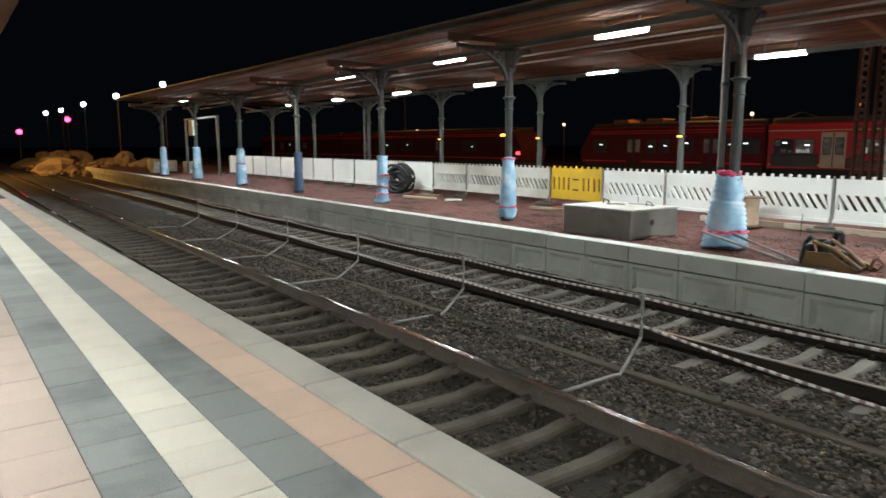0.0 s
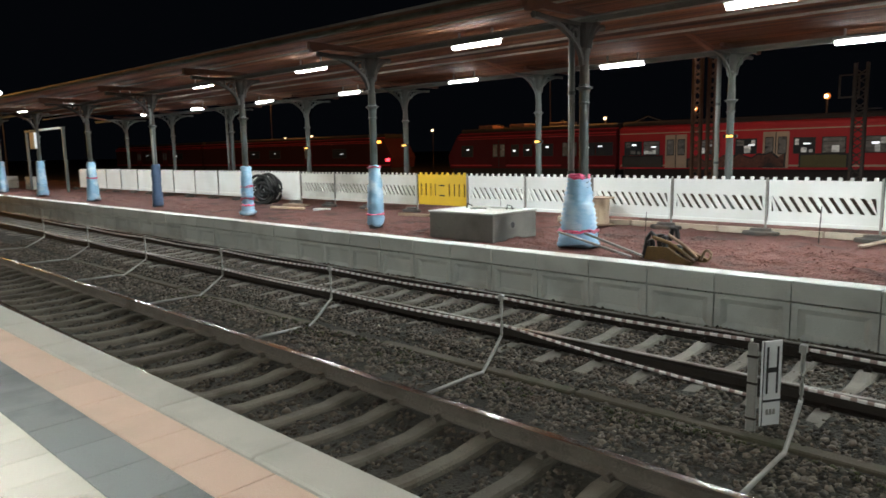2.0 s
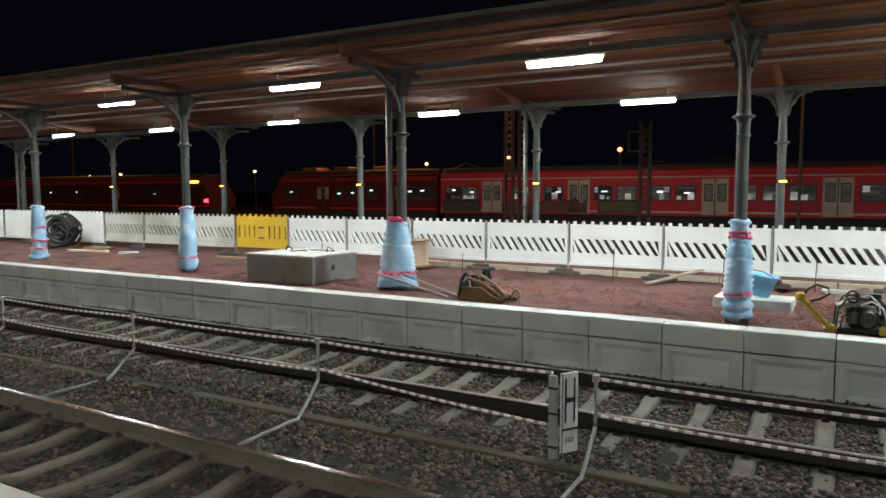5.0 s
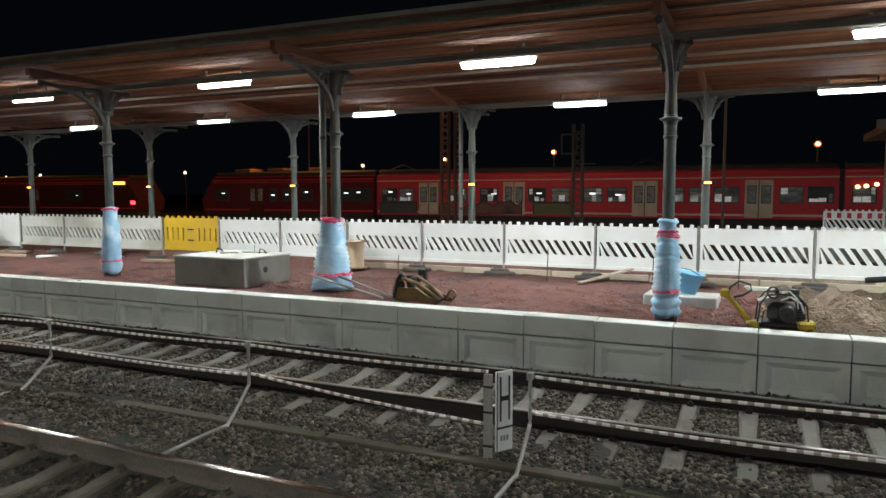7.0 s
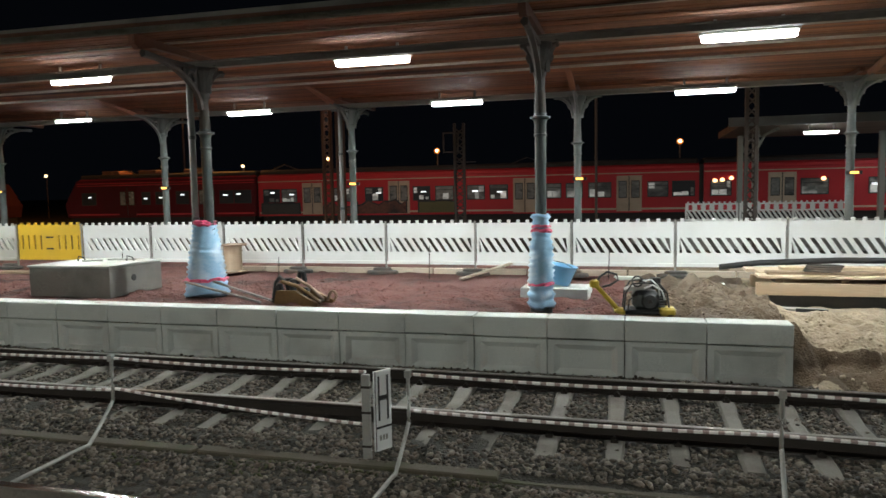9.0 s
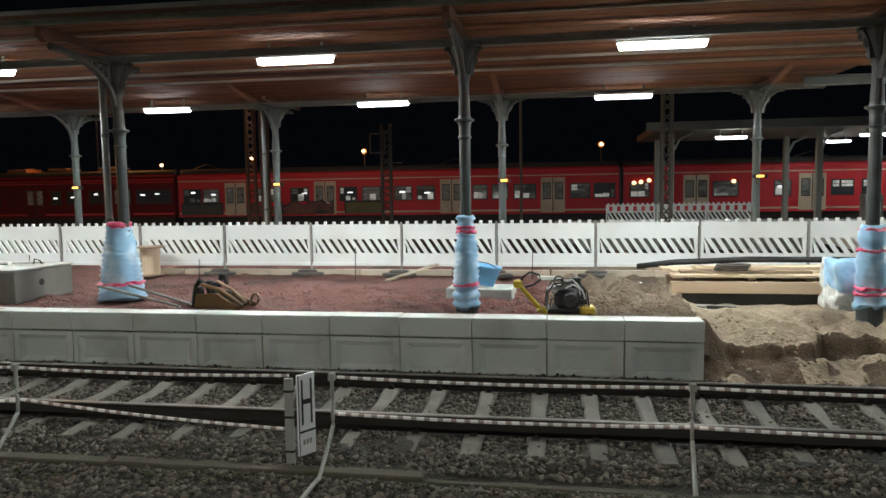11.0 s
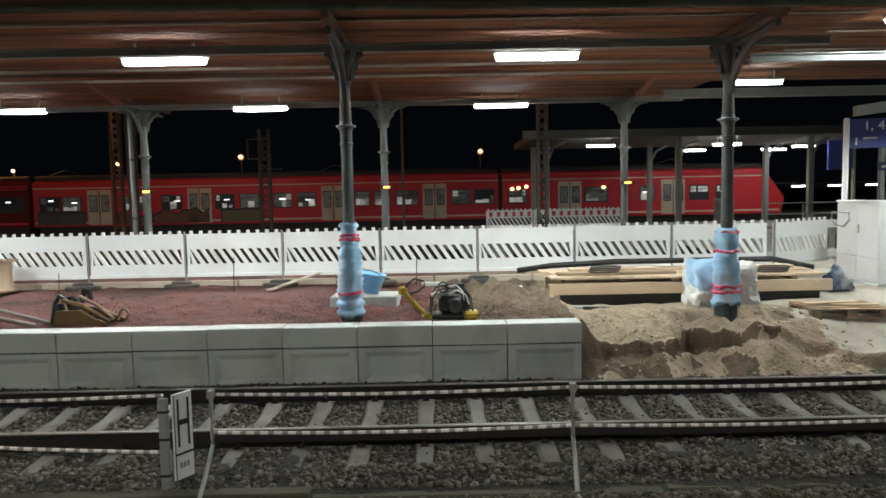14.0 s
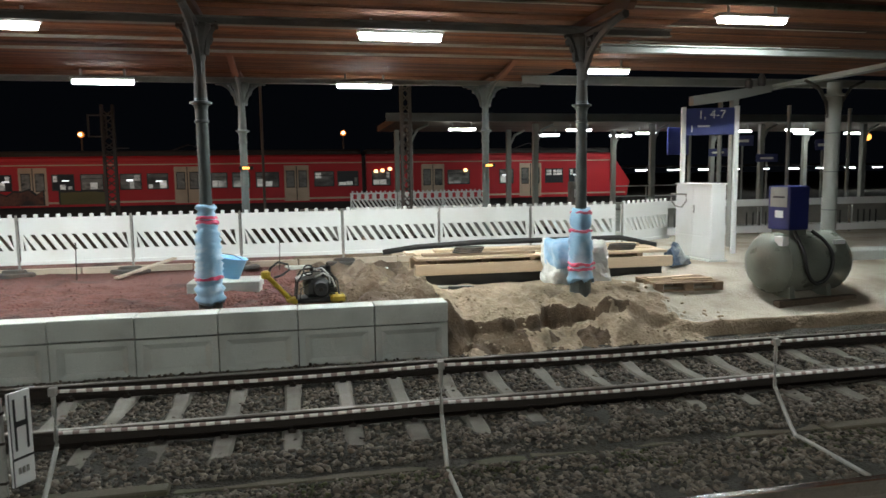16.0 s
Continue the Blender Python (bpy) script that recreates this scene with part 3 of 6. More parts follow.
def column(x, y, front):
    col = thing("platform_column", "grey painted cast-iron column with ringed shaft and curved brackets under the roof", "column", (x, y, 0), "columns under the platform roof")
    # near row gets a darker tone than the far row
    part("shaft", column_mesh(), IRON_NEAR if front else IRON, col, smooth=False)
    part("capital", capital_mesh(), DARK_IRON if front else IRON, col, "dark iron capital" if front else "", smooth=False)
    for dx, dy, r, d in ((1, 0, 0.28 if front else 0.55, 0.42 if front else 0.5), (-1, 0, 0.28 if front else 0.55, 0.42 if front else 0.5), (0, -1, 1.5 if front else 1.3, 0.7), (0, 1, 0.6 if front else 1.2, 0.5)):
        bm = bmesh.new()
        bracket(bm, dx, dy, r, d, 0.1 if front else 0.07)
        part("bracket", bm, DARK_IRON if front else IRON, col, "dark iron curved bracket" if front else "")
    return col


first = column(COLS[0], ROW_NEAR, True)
for x in COLS[1:]:
    copy_thing(first, pose(x, ROW_NEAR, 0))
first = column(COLS_FAR[0], ROW_FAR, False)
for x in COLS_FAR[1:]:
    copy_thing(first, pose(x, ROW_FAR, 0))

# downpipes beside some columns
for x, y in ((-9.24, 1.36), (-26.6, 1.36), (-9.2, 7.62), (-32.65, 7.62)):
    t = thing("downpipe", "pale grey rainwater pipe running down beside a column", "pipe", (x, y, 0), "downpipes")
    bm = bmesh.new()
    pipe(bm, [(0, 0, -0.1), (0, 0, 3.9)], 0.055, 10)
    part("tube", bm, STEEL_GREY, t, smooth=True)
    for z in (1.3, 2.7):
        bm = bmesh.new()
        lathe(bm, [(0.066, z - 0.03), (0.066, z + 0.03)], 10)
        part("collar", bm, IRON, t)


def beam(name, x0, x1, y, z0, z1, w, material, label):
    bm = bmesh.new()
    a, f = w / 2, 0.02
    extrude(bm, [(-a, z0), (a, z0), (a, z0 + f), (0.01, z0 + f), (0.01, z1 - f), (a, z1 - f), (a, z1), (-a, z1), (-a, z1 - f), (-0.01, z1 - f), (-0.01, z0 + f), (-a, z0 + f)], x1 - x0, pose(x1, y, 0, 0, 0, 90))
    return solo(name, bm, material, label, "beam", "structure")


for y, z in ((ROW_NEAR, 3.86), (ROW_FAR, 3.86)):
    beam("beam_long", SPAN0, SPAN1, y, z, z + 0.12, 0.14, BEAM_PAINT, "grey riveted steel beam along the column heads")
PURLIN = make("pale_dusty_purlin", (0.34, 0.3, 0.25), (0.46, 0.42, 0.36), 0.6, 3, 50, 0.1, stain=(0.15, 0.09, 0.06), amount=0.6, stretch=(0.2, 1, 1))
ROOF = lambda y: 4.07 + 0.01 * abs(y - 4.5)
for y in (0.45, 3.55, 4.6, 9.2):
    beam("beam_purlin", SPAN0, SPAN1, y, ROOF(y) - (0.05 if y > 1 else 0.03), ROOF(y) - 0.005, 0.05, PURLIN, "slim pale purlin under the roof boards")
for x, far_x in zip(COLS, COLS_FAR):
    bm = bmesh.new()
    extrude(bm, [(-0.32, 3.95), (-0.22, 3.88), (0.1, 3.96), (2.1, 3.985), (2.1, 4.06), (-0.32, 4.09)], 0.1, pose(x + 0.05, 0, 0, 0, 0, 90))
    solo("beam_cross", bm, WOOD_DARK, "brown timber arm carrying the eaves over a column", "beam", "structure")
    bm = bmesh.new()
    extrude(bm, [(7.0, 3.985), (9.3, 3.97), (9.3, 4.06), (7.0, 4.06)], 0.1, pose(far_x + 0.05, 0, 0, 0, 0, 90))
    solo("beam_cross", bm, WOOD_DARK, "brown timber arm carrying the eaves over a column", "beam", "structure")
    bm = bmesh.new()
    extrude(bm, [(6.42, 3.82), (6.52, 3.9), (5.35, 4.07), (5.15, 4.07)], 0.12, pose(far_x + 0.06, 0, 0, 0, 0, 90))
    solo("beam_strut", bm, STRUT, "reddish brown timber strut under the roof", "beam", "structure")

bm = bmesh.new()
y = -0.36
rng = random.Random(5)
while y < 9.35:
    z = ROOF(y + 0.07) + rng.uniform(-0.003, 0.003)
    box(bm, SPAN0, SPAN1, y + 0.004, y + 0.136, z, z + 0.03)
    box(bm, SPAN1 + 0.01, SPAN1 + 24, y + 0.004, y + 0.136, z + 0.5, z + 0.53)
    y += 0.14
ceiling = solo("ceiling", bm, WOOD_ROOF, "orange-brown stained boards lining the platform roof", "ceiling", "structure")
ceiling.rotation_euler = (0, 0.006, 0)
for y in (0.9, 3.6, 5.2, 6.6):
    beam("beam_purlin", SPAN1 + 0.1, SPAN1 + 23, y, ROOF(y) + 0.44, ROOF(y) + 0.495, 0.06, PURLIN, "slim pale purlin under the roof boards")
solo("roof_bay", B(SPAN1, SPAN1 + 24, -0.42, 9.42, 4.7, 4.85), CONCRETE_DARK, "dark flat roof over the newer bay", "roof", "structure")
solo("roof", B(SPAN0 - 0.1, SPAN1 - 0.01, -0.34, 9.42, 4.16, 4.24), CONCRETE_DARK, "dark flat roof over the platform", "roof", "structure").rotation_euler = (0, 0.006, 0)
gutter = thing("gutter", "pale zinc gutter along the roof edge", "gutter", (0, -0.45, 4.04), kind="structure")
gutter.rotation_euler = (0, 0.0095, 0)
bm = bmesh.new()
prof = [(0.075 * math.cos(a), 0.075 * math.sin(a)) for a in [math.pi + i * math.pi / 6 for i in range(7)]]
ra = [[bm.verts.new((x, py, pz)) for py, pz in prof] for x in (SPAN0, SPAN1 + 24)]
for i in range(6):
    bm.faces.new((ra[0][i], ra[0][i + 1], ra[1][i + 1], ra[1][i]))
bmesh.ops.solidify(bm, geom=bm.faces[:], thickness=0.006)
part("trough", bm, make("mossy_zinc", (0.1, 0.105, 0.08), (0.2, 0.2, 0.165), 0.7, 5, 50, 0.2, stain=(0.06, 0.07, 0.035), amount=0.8), gutter, smooth=True)
part("fascia", B(SPAN0, SPAN1 + 24, 0.085, 0.105, -0.015, 0.1), WOOD_DARK, gutter)


# ---- tube lamps ----
def luminaire(bright):
    t = thing("tube_lamp", "long white fluorescent platform lamp, lit, under the roof", "lamp", (0, 0, 0), "lit tube lamps")
    part("housing", B(-0.67, 0.67, -0.1, 0.1, 0.05, 0.11, 0.015), LAMP_BODY, t)
    bm = bmesh.new()
    low, high = [], []
    for cx, cy, a0 in ((0.575, 0.02, 0), (-0.575, 0.02, 90), (-0.575, -0.02, 180), (0.575, -0.02, 270)):
        for k in range(4):
            a = radians(a0 + 30 * k)
            low.append(bm.verts.new((cx + 0.05 * math.cos(a), cy + 0.045 * math.sin(a), -0.03)))
            high.append(bm.verts.new((cx + 0.075 * math.cos(a), cy + 0.07 * math.sin(a), 0.048)))
    bm.faces.new(low[::-1])
    bm.faces.new(high)
    for i in range(len(low)):
        j = (i + 1) % len(low)
        bm.faces.new((low[i], low[j], high[j], high[i]))
    bm.normal_update()
    for f in bm.faces:
        f.material_index = 0 if f.normal.z < -0.9 else 1
    part("diffuser", bm, [bright, LAMP_SIDE], t, "glowing white diffuser")
    for s in (-0.45, 0.45):
        part("hanger", B(s - 0.02, s + 0.02, -0.015, 0.015, 0.12, 0.3), LAMP_BODY, t)
    return t


lamp = None
for y in (1.8, 7.7):
    for i in range(-1, 8):
        row = COLS if y < 3 else COLS_FAR
        x = 5.75 if i == -1 else (row[i] + row[i + 1]) / 2 - (0.12 if y > 3 else 0.0) + (0.06 if i < 2 else 0.0)
        m = pose(x, y, 3.82 + 0.006 * max(0.0, -2 - x) if i >= 0 else 4.25)
        if lamp is None:
            lamp = luminaire(LAMP_GLOW)
            lamp.matrix_basis = m
        else:
            copy_thing(lamp, m)

# ---- the barrier fence ----
def fence_board(w=1.94, teeth=10, slots=10, upright=False):
    """A plastic barrier board: toothed top, slanted through slots, raised rims."""
    bm = bmesh.new()
    t = 0.022
    h0, h1, s0, s1 = 0.16, 1.02, 0.405, 0.705
    box(bm, 0, w, -t, t, s1, h1)
    box(bm, 0, w, -t, t, h0, s0)
    box(bm, 0, w, -t - 0.05, t + 0.05, h0 - 0.02, h0 + 0.045)
    box(bm, 0, w, -t - 0.008, t + 0.008, h1 - 0.05, h1 - 0.004)
    pitch = (w - 0.16) / slots
    lean = 0.0 if upright else 0.2
    box(bm, 0, 0.05, -t, t, s0, s1)
    box(bm, w - 0.05, w, -t, t, s0, s1)
    solid = 0.5 * pitch
    for i in range(-2, slots + 2):
        x = 0.08 + i * pitch
        lo, hi = x + lean + solid, x + solid
        pts = [(x + lean, s0), (x + lean + pitch - solid * 1.0, s0), (x + pitch - solid, s1), (x, s1)]
        pts = [(min(w - 0.05, max(0.05, a)), b) for a, b in pts]
        if pts[1][0] - pts[0][0] < 0.01 and pts[2][0] - pts[3][0] < 0.01:
            continue
        extrude(bm, pts, 2 * t, Matrix.Translation((0, -t, 0)))
    for i in range(teeth):
        x = (i + 0.5) * w / teeth
        box(bm, x - 0.035, x + 0.035, -t * 0.8, t * 0.8, h1, h1 + 0.065, 0.008)
    for i in range(5):
        rod(bm, (w * (i + 0.5) / 5, -t - 0.006, 0.8), (w * (i + 0.5) / 5, -t + 0.004, 0.8), 0.016, seg=8)
    return bm


def plain_board(w=1.94):
    bm = bmesh.new()
    box(bm, 0, w, -0.03, 0.03, 0.1, 1.05, 0.01)
    box(bm, 0, w, -0.05, 0.05, 0.06, 0.2, 0.01)
    for i in range(9):
        x = (i + 0.5) * w / 9
        box(bm, x - 0.035, x + 0.035, -0.02, 0.02, 1.05, 1.1)
    return bm


def yellow_board(w=1.94):
    bm = bmesh.new()
    t, s0, s1 = 0.022, 0.42, 0.78
    box(bm, 0, w, -t, t, s1, 1.04)
    box(bm, 0, w, -t, t, 0.16, s0)
    holes = [0.12 + 0.19 * i for i in range(4)] + [w - 0.12 - 0.19 * i for i in range(4)]
    holes.sort()
    x = 0.0
    for h in holes:
        box(bm, x, h - 0.035, -t, t, s0, s1)
        x = h + 0.035
    box(bm, x, w, -t, t, s0, s1)
    for z in (0.44, 0.73):
        box(bm, w / 2 - 0.11, w / 2 + 0.11, -t - 0.004, -t, z - 0.02, z + 0.02)
    for i in range(9):
        x = (i + 0.5) * w / 9
        box(bm, x - 0.035, x + 0.035, -t, t, 1.04, 1.1)
    for f in bm.faces:
        c = f.calc_center_median()
        if c.y < -t - 0.0005:
            f.material_index = 1
    return bm


def foot(bm, w=0.72, d=0.36):
    lathe(bm, [(0.48, 0), (0.5, 0.02), (0.5, 0.06), (0.46, 0.075), (0.3, 0.08), (0.29, 0.125), (0.26, 0.135), (0.1, 0.14)], 14)
    bmesh.ops.scale(bm, vec=(w, d, 1), verts=bm.verts)
    return bm


FB = finish(fence_board(), "board", PLASTIC_WHITE)
FO = finish(fence_board(), "board", PLASTIC_OLD)
PB = finish(plain_board(), "board", PLASTIC_WHITE)
YB = finish(yellow_board(), "board", [PLASTIC_YELLOW, BLACK])
PO = finish(B(-0.018, 0.018, -0.02, 0.02, 0.02, 1.07, 0.004), "post", GREY_POST)
FT = finish(foot(bmesh.new()), "foot", FOOT)


def fence_panel(x, y, z=0.0, turn=0.0, mesh=FB, label="white plastic construction barrier panel with slanted slots and toothed top"):
    p = thing("construction_barrier", label, "barrier", (x, y, z), "barrier fence panels", turn=turn)
    for nm, me, lx in (("board", mesh, 0.03), ("post", PO, 0.0), ("foot", FT, 0.0)):
        o = new(nm, me)
        o.parent = p
        o.location = (lx, {"post": -0.045, "foot": -0.3}.get(nm, 0.0), 0.0 if nm != "foot" else -0.05)
    return p


rng = random.Random(11)
for k in range(-22, 3):
    x = -1.1 + 2.0 * k
    dy, dt = rng.uniform(-0.03, 0.03), rng.uniform(-0.6, 0.6)
    if k == -8:
        fence_panel(x, FENCE_Y + dy, 0, dt, YB, "yellow plastic barrier panel with upright slots")
    elif k < -11:
        fence_panel(x, FENCE_Y + dy, 0, dt, PB, "plain white barrier panel, without slots")
    elif k < -8:
        fence_panel(x, FENCE_Y + dy, 0, dt, FO, "dusty grey-white barrier panel with slanted slots")
    else:
        fence_panel(x, FENCE_Y + dy, 0, dt)
fence_panel(4.98, FENCE_Y, 0, 31)

# ---- the near platform's own roof, over the camera ----
NEAR_ROOF = 3.9
solo("roof_near", B(-60, 20, -16.0, -8.2, NEAR_ROOF, NEAR_ROOF + 0.2), WOOD_ROOF, "brown boarded roof over the near platform", "roof", "structure")
near_lamp = None
for i in range(-5, 3):
    if near_lamp is None:
        near_lamp = luminaire(glow("near_diffuser", (0.95, 1.0, 0.95), TUBE * 0.75))
        near_lamp.matrix_basis = pose(-1.0 + 5.75 * i, -10.6, NEAR_ROOF - 0.3)
        continue
    copy_thing(near_lamp, pose(-1.0 + 5.75 * i, -10.6, NEAR_ROOF - 0.3))

# ---- wrapped column feet ----
def wrap(x, y, z0, rows, label, material=FOIL, tapes=(), seed=1, folds=True):
    """Foam film wound round a column: a turned sleeve with uneven folds and bands of tape."""
    t = thing("foam_wrap", label, "foam wrap", (x, y, z0), "wrapped column feet")
    prof = []
    rng = random.Random(seed)
    for (r0, a), (r1, b) in zip(rows, rows[1:]):
        n = max(2, int((b - a) / 0.038))
        for i in range(n):
            k = i / n
            f = (0.006 if i % 2 else -0.006) if not folds else (0.021 if i % 2 else -0.013) * rng.uniform(0.5, 1.4)
            prof.append((r0 + (r1 - r0) * k + f, a + (b - a) * k))
    prof.append(rows[-1])
    bm = bmesh.new()
    lathe(bm, prof, 26, wobble=0.02, seed=seed)
    bm.verts.ensure_lookup_table()
    for v in bm.verts[:26]:
        v.co.z += rng.uniform(-0.05, 0.045)
    for v in bm.verts:
        v.co.z += 0.018 * math.sin(2 * math.atan2(v.co.y, v.co.x) + seed + 3 * v.co.z)
    crumple(crumple(bm, 0.16, 0.016 if folds else 0.028, seed), 0.05, 0.01, seed + 5)
    part("film", bm, material, t, smooth=True)
    for zt, r in tapes:
        bm = bmesh.new()
        lathe(bm, [(r - 0.01, zt - 0.026), (r + 0.018, zt - 0.014), (r + 0.017, zt + 0.013), (r - 0.01, zt + 0.026)], 20, wobble=0.06, seed=seed + 3)
        crumple(bm, 0.12, 0.045, seed)
        part("tape", bm, TAPE, t, "pink and white adhesive tape")
    return t


wrap(-3.25, 1.4, 0.0, [(0.2, -0.1), (0.198, 0.05), (0.186, 0.2), (0.18, 0.27), (0.188, 0.36), (0.175, 0.8), (0.15, 1.0), (0.115, 1.08), (0.13, 1.32)], "light blue foam wrap taped round a column foot", tapes=((0.27, 0.187), (1.08, 0.128), (1.14, 0.125)), seed=2)
wrap(-9.1, 1.4, 0.0, [(0.37, -0.02), (0.35, 0.15), (0.325, 0.28), (0.262, 0.8), (0.195, 1.12), (0.165, 1.25)], "wide skirt of blue foam film round a column and its pipe", tapes=((0.25, 0.332), (1.2, 0.18), (1.25, 0.17)), seed=3)
wrap(2.5, 1.4, -0.25, [(0.215, 0.24), (0.2, 0.32), (0.185, 0.45), (0.195, 0.75), (0.19, 0.95), (0.145, 1.08), (0.18, 1.18), (0.14, 1.4)], "blue foam wrap with pink tape on a column standing in sand", tapes=((0.5, 0.195), (0.42, 0.2), (1.03, 0.175), (1.33, 0.155)), seed=4, folds=False)
wrap(-14.75, 1.4, 0.0, [(0.2, 0.03), (0.2, 0.2), (0.19, 0.28), (0.198, 0.4), (0.18, 0.9), (0.145, 1.2), (0.125, 1.42)], "tall pale blue foam wrap round a column foot", tapes=((0.27, 0.195), (1.38, 0.145)), seed=5, folds=False)
wrap(-20.53, 1.4, 0.0, [(0.25, 0.0), (0.2, 0.12), (0.16, 0.3), (0.18, 0.6), (0.145, 1.38)], "blue foam wrap with pink patches round a column foot", tapes=((0.45, 0.18), (0.25, 0.18), (0.8, 0.18)), seed=6)
wrap(-26.62, 1.4, 0.0, [(0.19, 0.0), (0.18, 0.3), (0.15, 0.8), (0.16, 1.45)], "blue film in a painted shade tone round a column foot", FOIL_SHADED, seed=7)
wrap(-32.76, 1.4, 0.0, [(0.25, 0.0), (0.23, 0.4), (0.19, 0.9), (0.16, 1.55)], "blue foam wrap with a pink band round a column foot", tapes=((0.9, 0.19),), seed=8)
wrap(-39.3, 1.4, 0.0, [(0.26, 0.0), (0.22, 0.5), (0.17, 1.6)], "pale blue wrap round a column foot", seed=9)
wrap(-46.0, 1.4, 0.0, [(0.26, 0.0), (0.22, 0.4), (0.17, 1.6)], "pale blue wrap round a column foot", seed=10)

# ---- the concrete chamber and other things on the gravel ----
chamber = thing("concrete_chamber", "grey precast concrete shaft with pale flat lid on red gravel", "concrete shaft", (-11.75, 1.6, 0.0))
# darker concrete paints the shadow on the chamber's sides, below a paler lid
CHAMBER_SHADE = make("shaded_chamber_concrete", (0.17, 0.165, 0.145), (0.25, 0.24, 0.215), 0.9, 3, 50, 0.25, stain=(0.11, 0.1, 0.085), amount=0.7)
LID = make("pale_lid_concrete", (0.33, 0.34, 0.31), (0.47, 0.48, 0.44), 0.85, 3, 50, 0.2, stain=(0.24, 0.2, 0.16), amount=0.6)
part("body", B(-0.68, 1.05, -0.71, 0.68, -0.06, 0.47, 0.012), CHAMBER_SHADE, chamber)
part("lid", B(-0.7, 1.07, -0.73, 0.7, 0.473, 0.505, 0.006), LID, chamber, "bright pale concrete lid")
# flat black disc paints the shaded inside of a round opening
bm = bmesh.new()
rod(bm, (1.045, -0.1, 0.24), (1.056, -0.1, 0.24), 0.06, seg=14)
part("pipe_hole", bm, BLACK, chamber, "black disc painting the dark inside of a pipe opening")
for i, (x, y) in enumerate(((-0.35, 0.1), (0.62, 0.25))):
    bm = bmesh.new()
    pipe(bm, [(x, y, 0.5), (x + 0.02, y, 0.6), (x + 0.09, y + 0.05, 0.57), (x + 0.12, y + 0.06, 0.5)], 0.014, 6)
    part("lifting_eye", bm, RUST, chamber)

for a, b in (((-0.2, 0.05, 0.52), (0.2, 0.12, 0.52)), ((0.15, 0.3, 0.52), (0.75, 0.36, 0.525)), ((-0.05, -0.1, 0.52), (0.1, 0.2, 0.53))):
    part("anchor_rod", rod(bmesh.new(), a, b, 0.016, seg=7), GREY_POST, chamber, "thin grey rod on the lid")
spool = thing("cable_drum", "small wooden cable drum standing on end by the fence", "cable drum", (-10.55, 4.55, -0.02))
for nm, z in (("flange", 0.0), ("flange", 0.6)):
    bm = bmesh.new()
    lathe(bm, [(0.31, z), (0.31, z + 0.03)], 20)
    part(nm, bm, WOOD_OLD, spool)
bm = bmesh.new()
lathe(bm, [(0.2, 0.032), (0.19, 0.3), (0.2, 0.598)], 16)
part("core", bm, WOOD_NEW, spool)

YELLOW_PAINT = make("worn_yellow_paint", (0.42, 0.3, 0.02), (0.55, 0.4, 0.03), 0.5, 9, 50, 0.1, stain=(0.12, 0.085, 0.04), amount=0.9)
MUSTARD = make("dirty_mustard_steel", (0.1, 0.056, 0.018), (0.21, 0.125, 0.034), 0.65, 6, 50, 0.2, stain=(0.05, 0.026, 0.017), amount=0.9)

grab = thing("kerb_clamp", "muddy mustard-coloured steel lifting clamp lying on red gravel", "lifting clamp", (-7.05, 0.85, -0.04), turn=-12)
bm = bmesh.new()
extrude(bm, [(-0.36, 0.0), (0.5, 0.0), (0.52, 0.05), (0.3, 0.12), (0.08, 0.23), (-0.3, 0.21)], 0.05, Matrix.Translation((0, -0.2, 0)))
part("side_plate", bm, MUSTARD, grab)
bm = bmesh.new()
extrude(bm, [(-0.36, 0.0), (0.5, 0.0), (0.52, 0.05), (0.3, 0.12), (0.08, 0.23), (-0.3, 0.21)], 0.05, Matrix.Translation((0, 0.2, 0)))
part("side_plate", bm, MUSTARD, grab)
part("floor_plate", B(-0.36, 0.36, -0.148, 0.198, 0.02, 0.05), RUST, grab)
part("back_plate", B(-0.36, -0.32, -0.149, 0.199, 0.052, 0.18), RUST, grab)
bm = bmesh.new()
pipe(bm, [(-0.45, -0.1, 0.0), (-0.38, -0.1, 0.33), (-0.3, -0.1, 0.42), (-0.2, -0.1, 0.35)], 0.035, 7)
part("claw", bm, BLACK, grab, "black curved claw")
bm = bmesh.new()
pipe(bm, [(-0.1, 0.1, 0.3), (-0.05, 0.1, 0.5), (0.02, 0.1, 0.48), (0.05, 0.1, 0.33)], 0.04, 7)
part("claw", bm, BLACK, grab, "black curved claw")
bm = bmesh.new()
pipe(bm, [(-0.05, 0.0, 0.4), (0.25, -0.02, 0.27), (0.52, -0.05, 0.1)], 0.026, 7)
part("arm", bm, WOOD_OLD, grab, "mud-caked arm")
bm = bmesh.new()
pipe(bm, [(-0.2, -0.17, 0.36), (0.1, -0.17, 0.3), (0.34, -0.18, 0.19), (0.56, -0.18, 0.06)], 0.03, 7)
part("arm", bm, MUSTARD, grab, "mud-caked arm")
bm = bmesh.new()
lathe(bm, [(0.02, 0.3), (0.07, 0.31), (0.07, 0.37), (0.02, 0.38)], 10, (-0.22, 0.02, 0.02))
part("pivot", bm, RUST, grab)
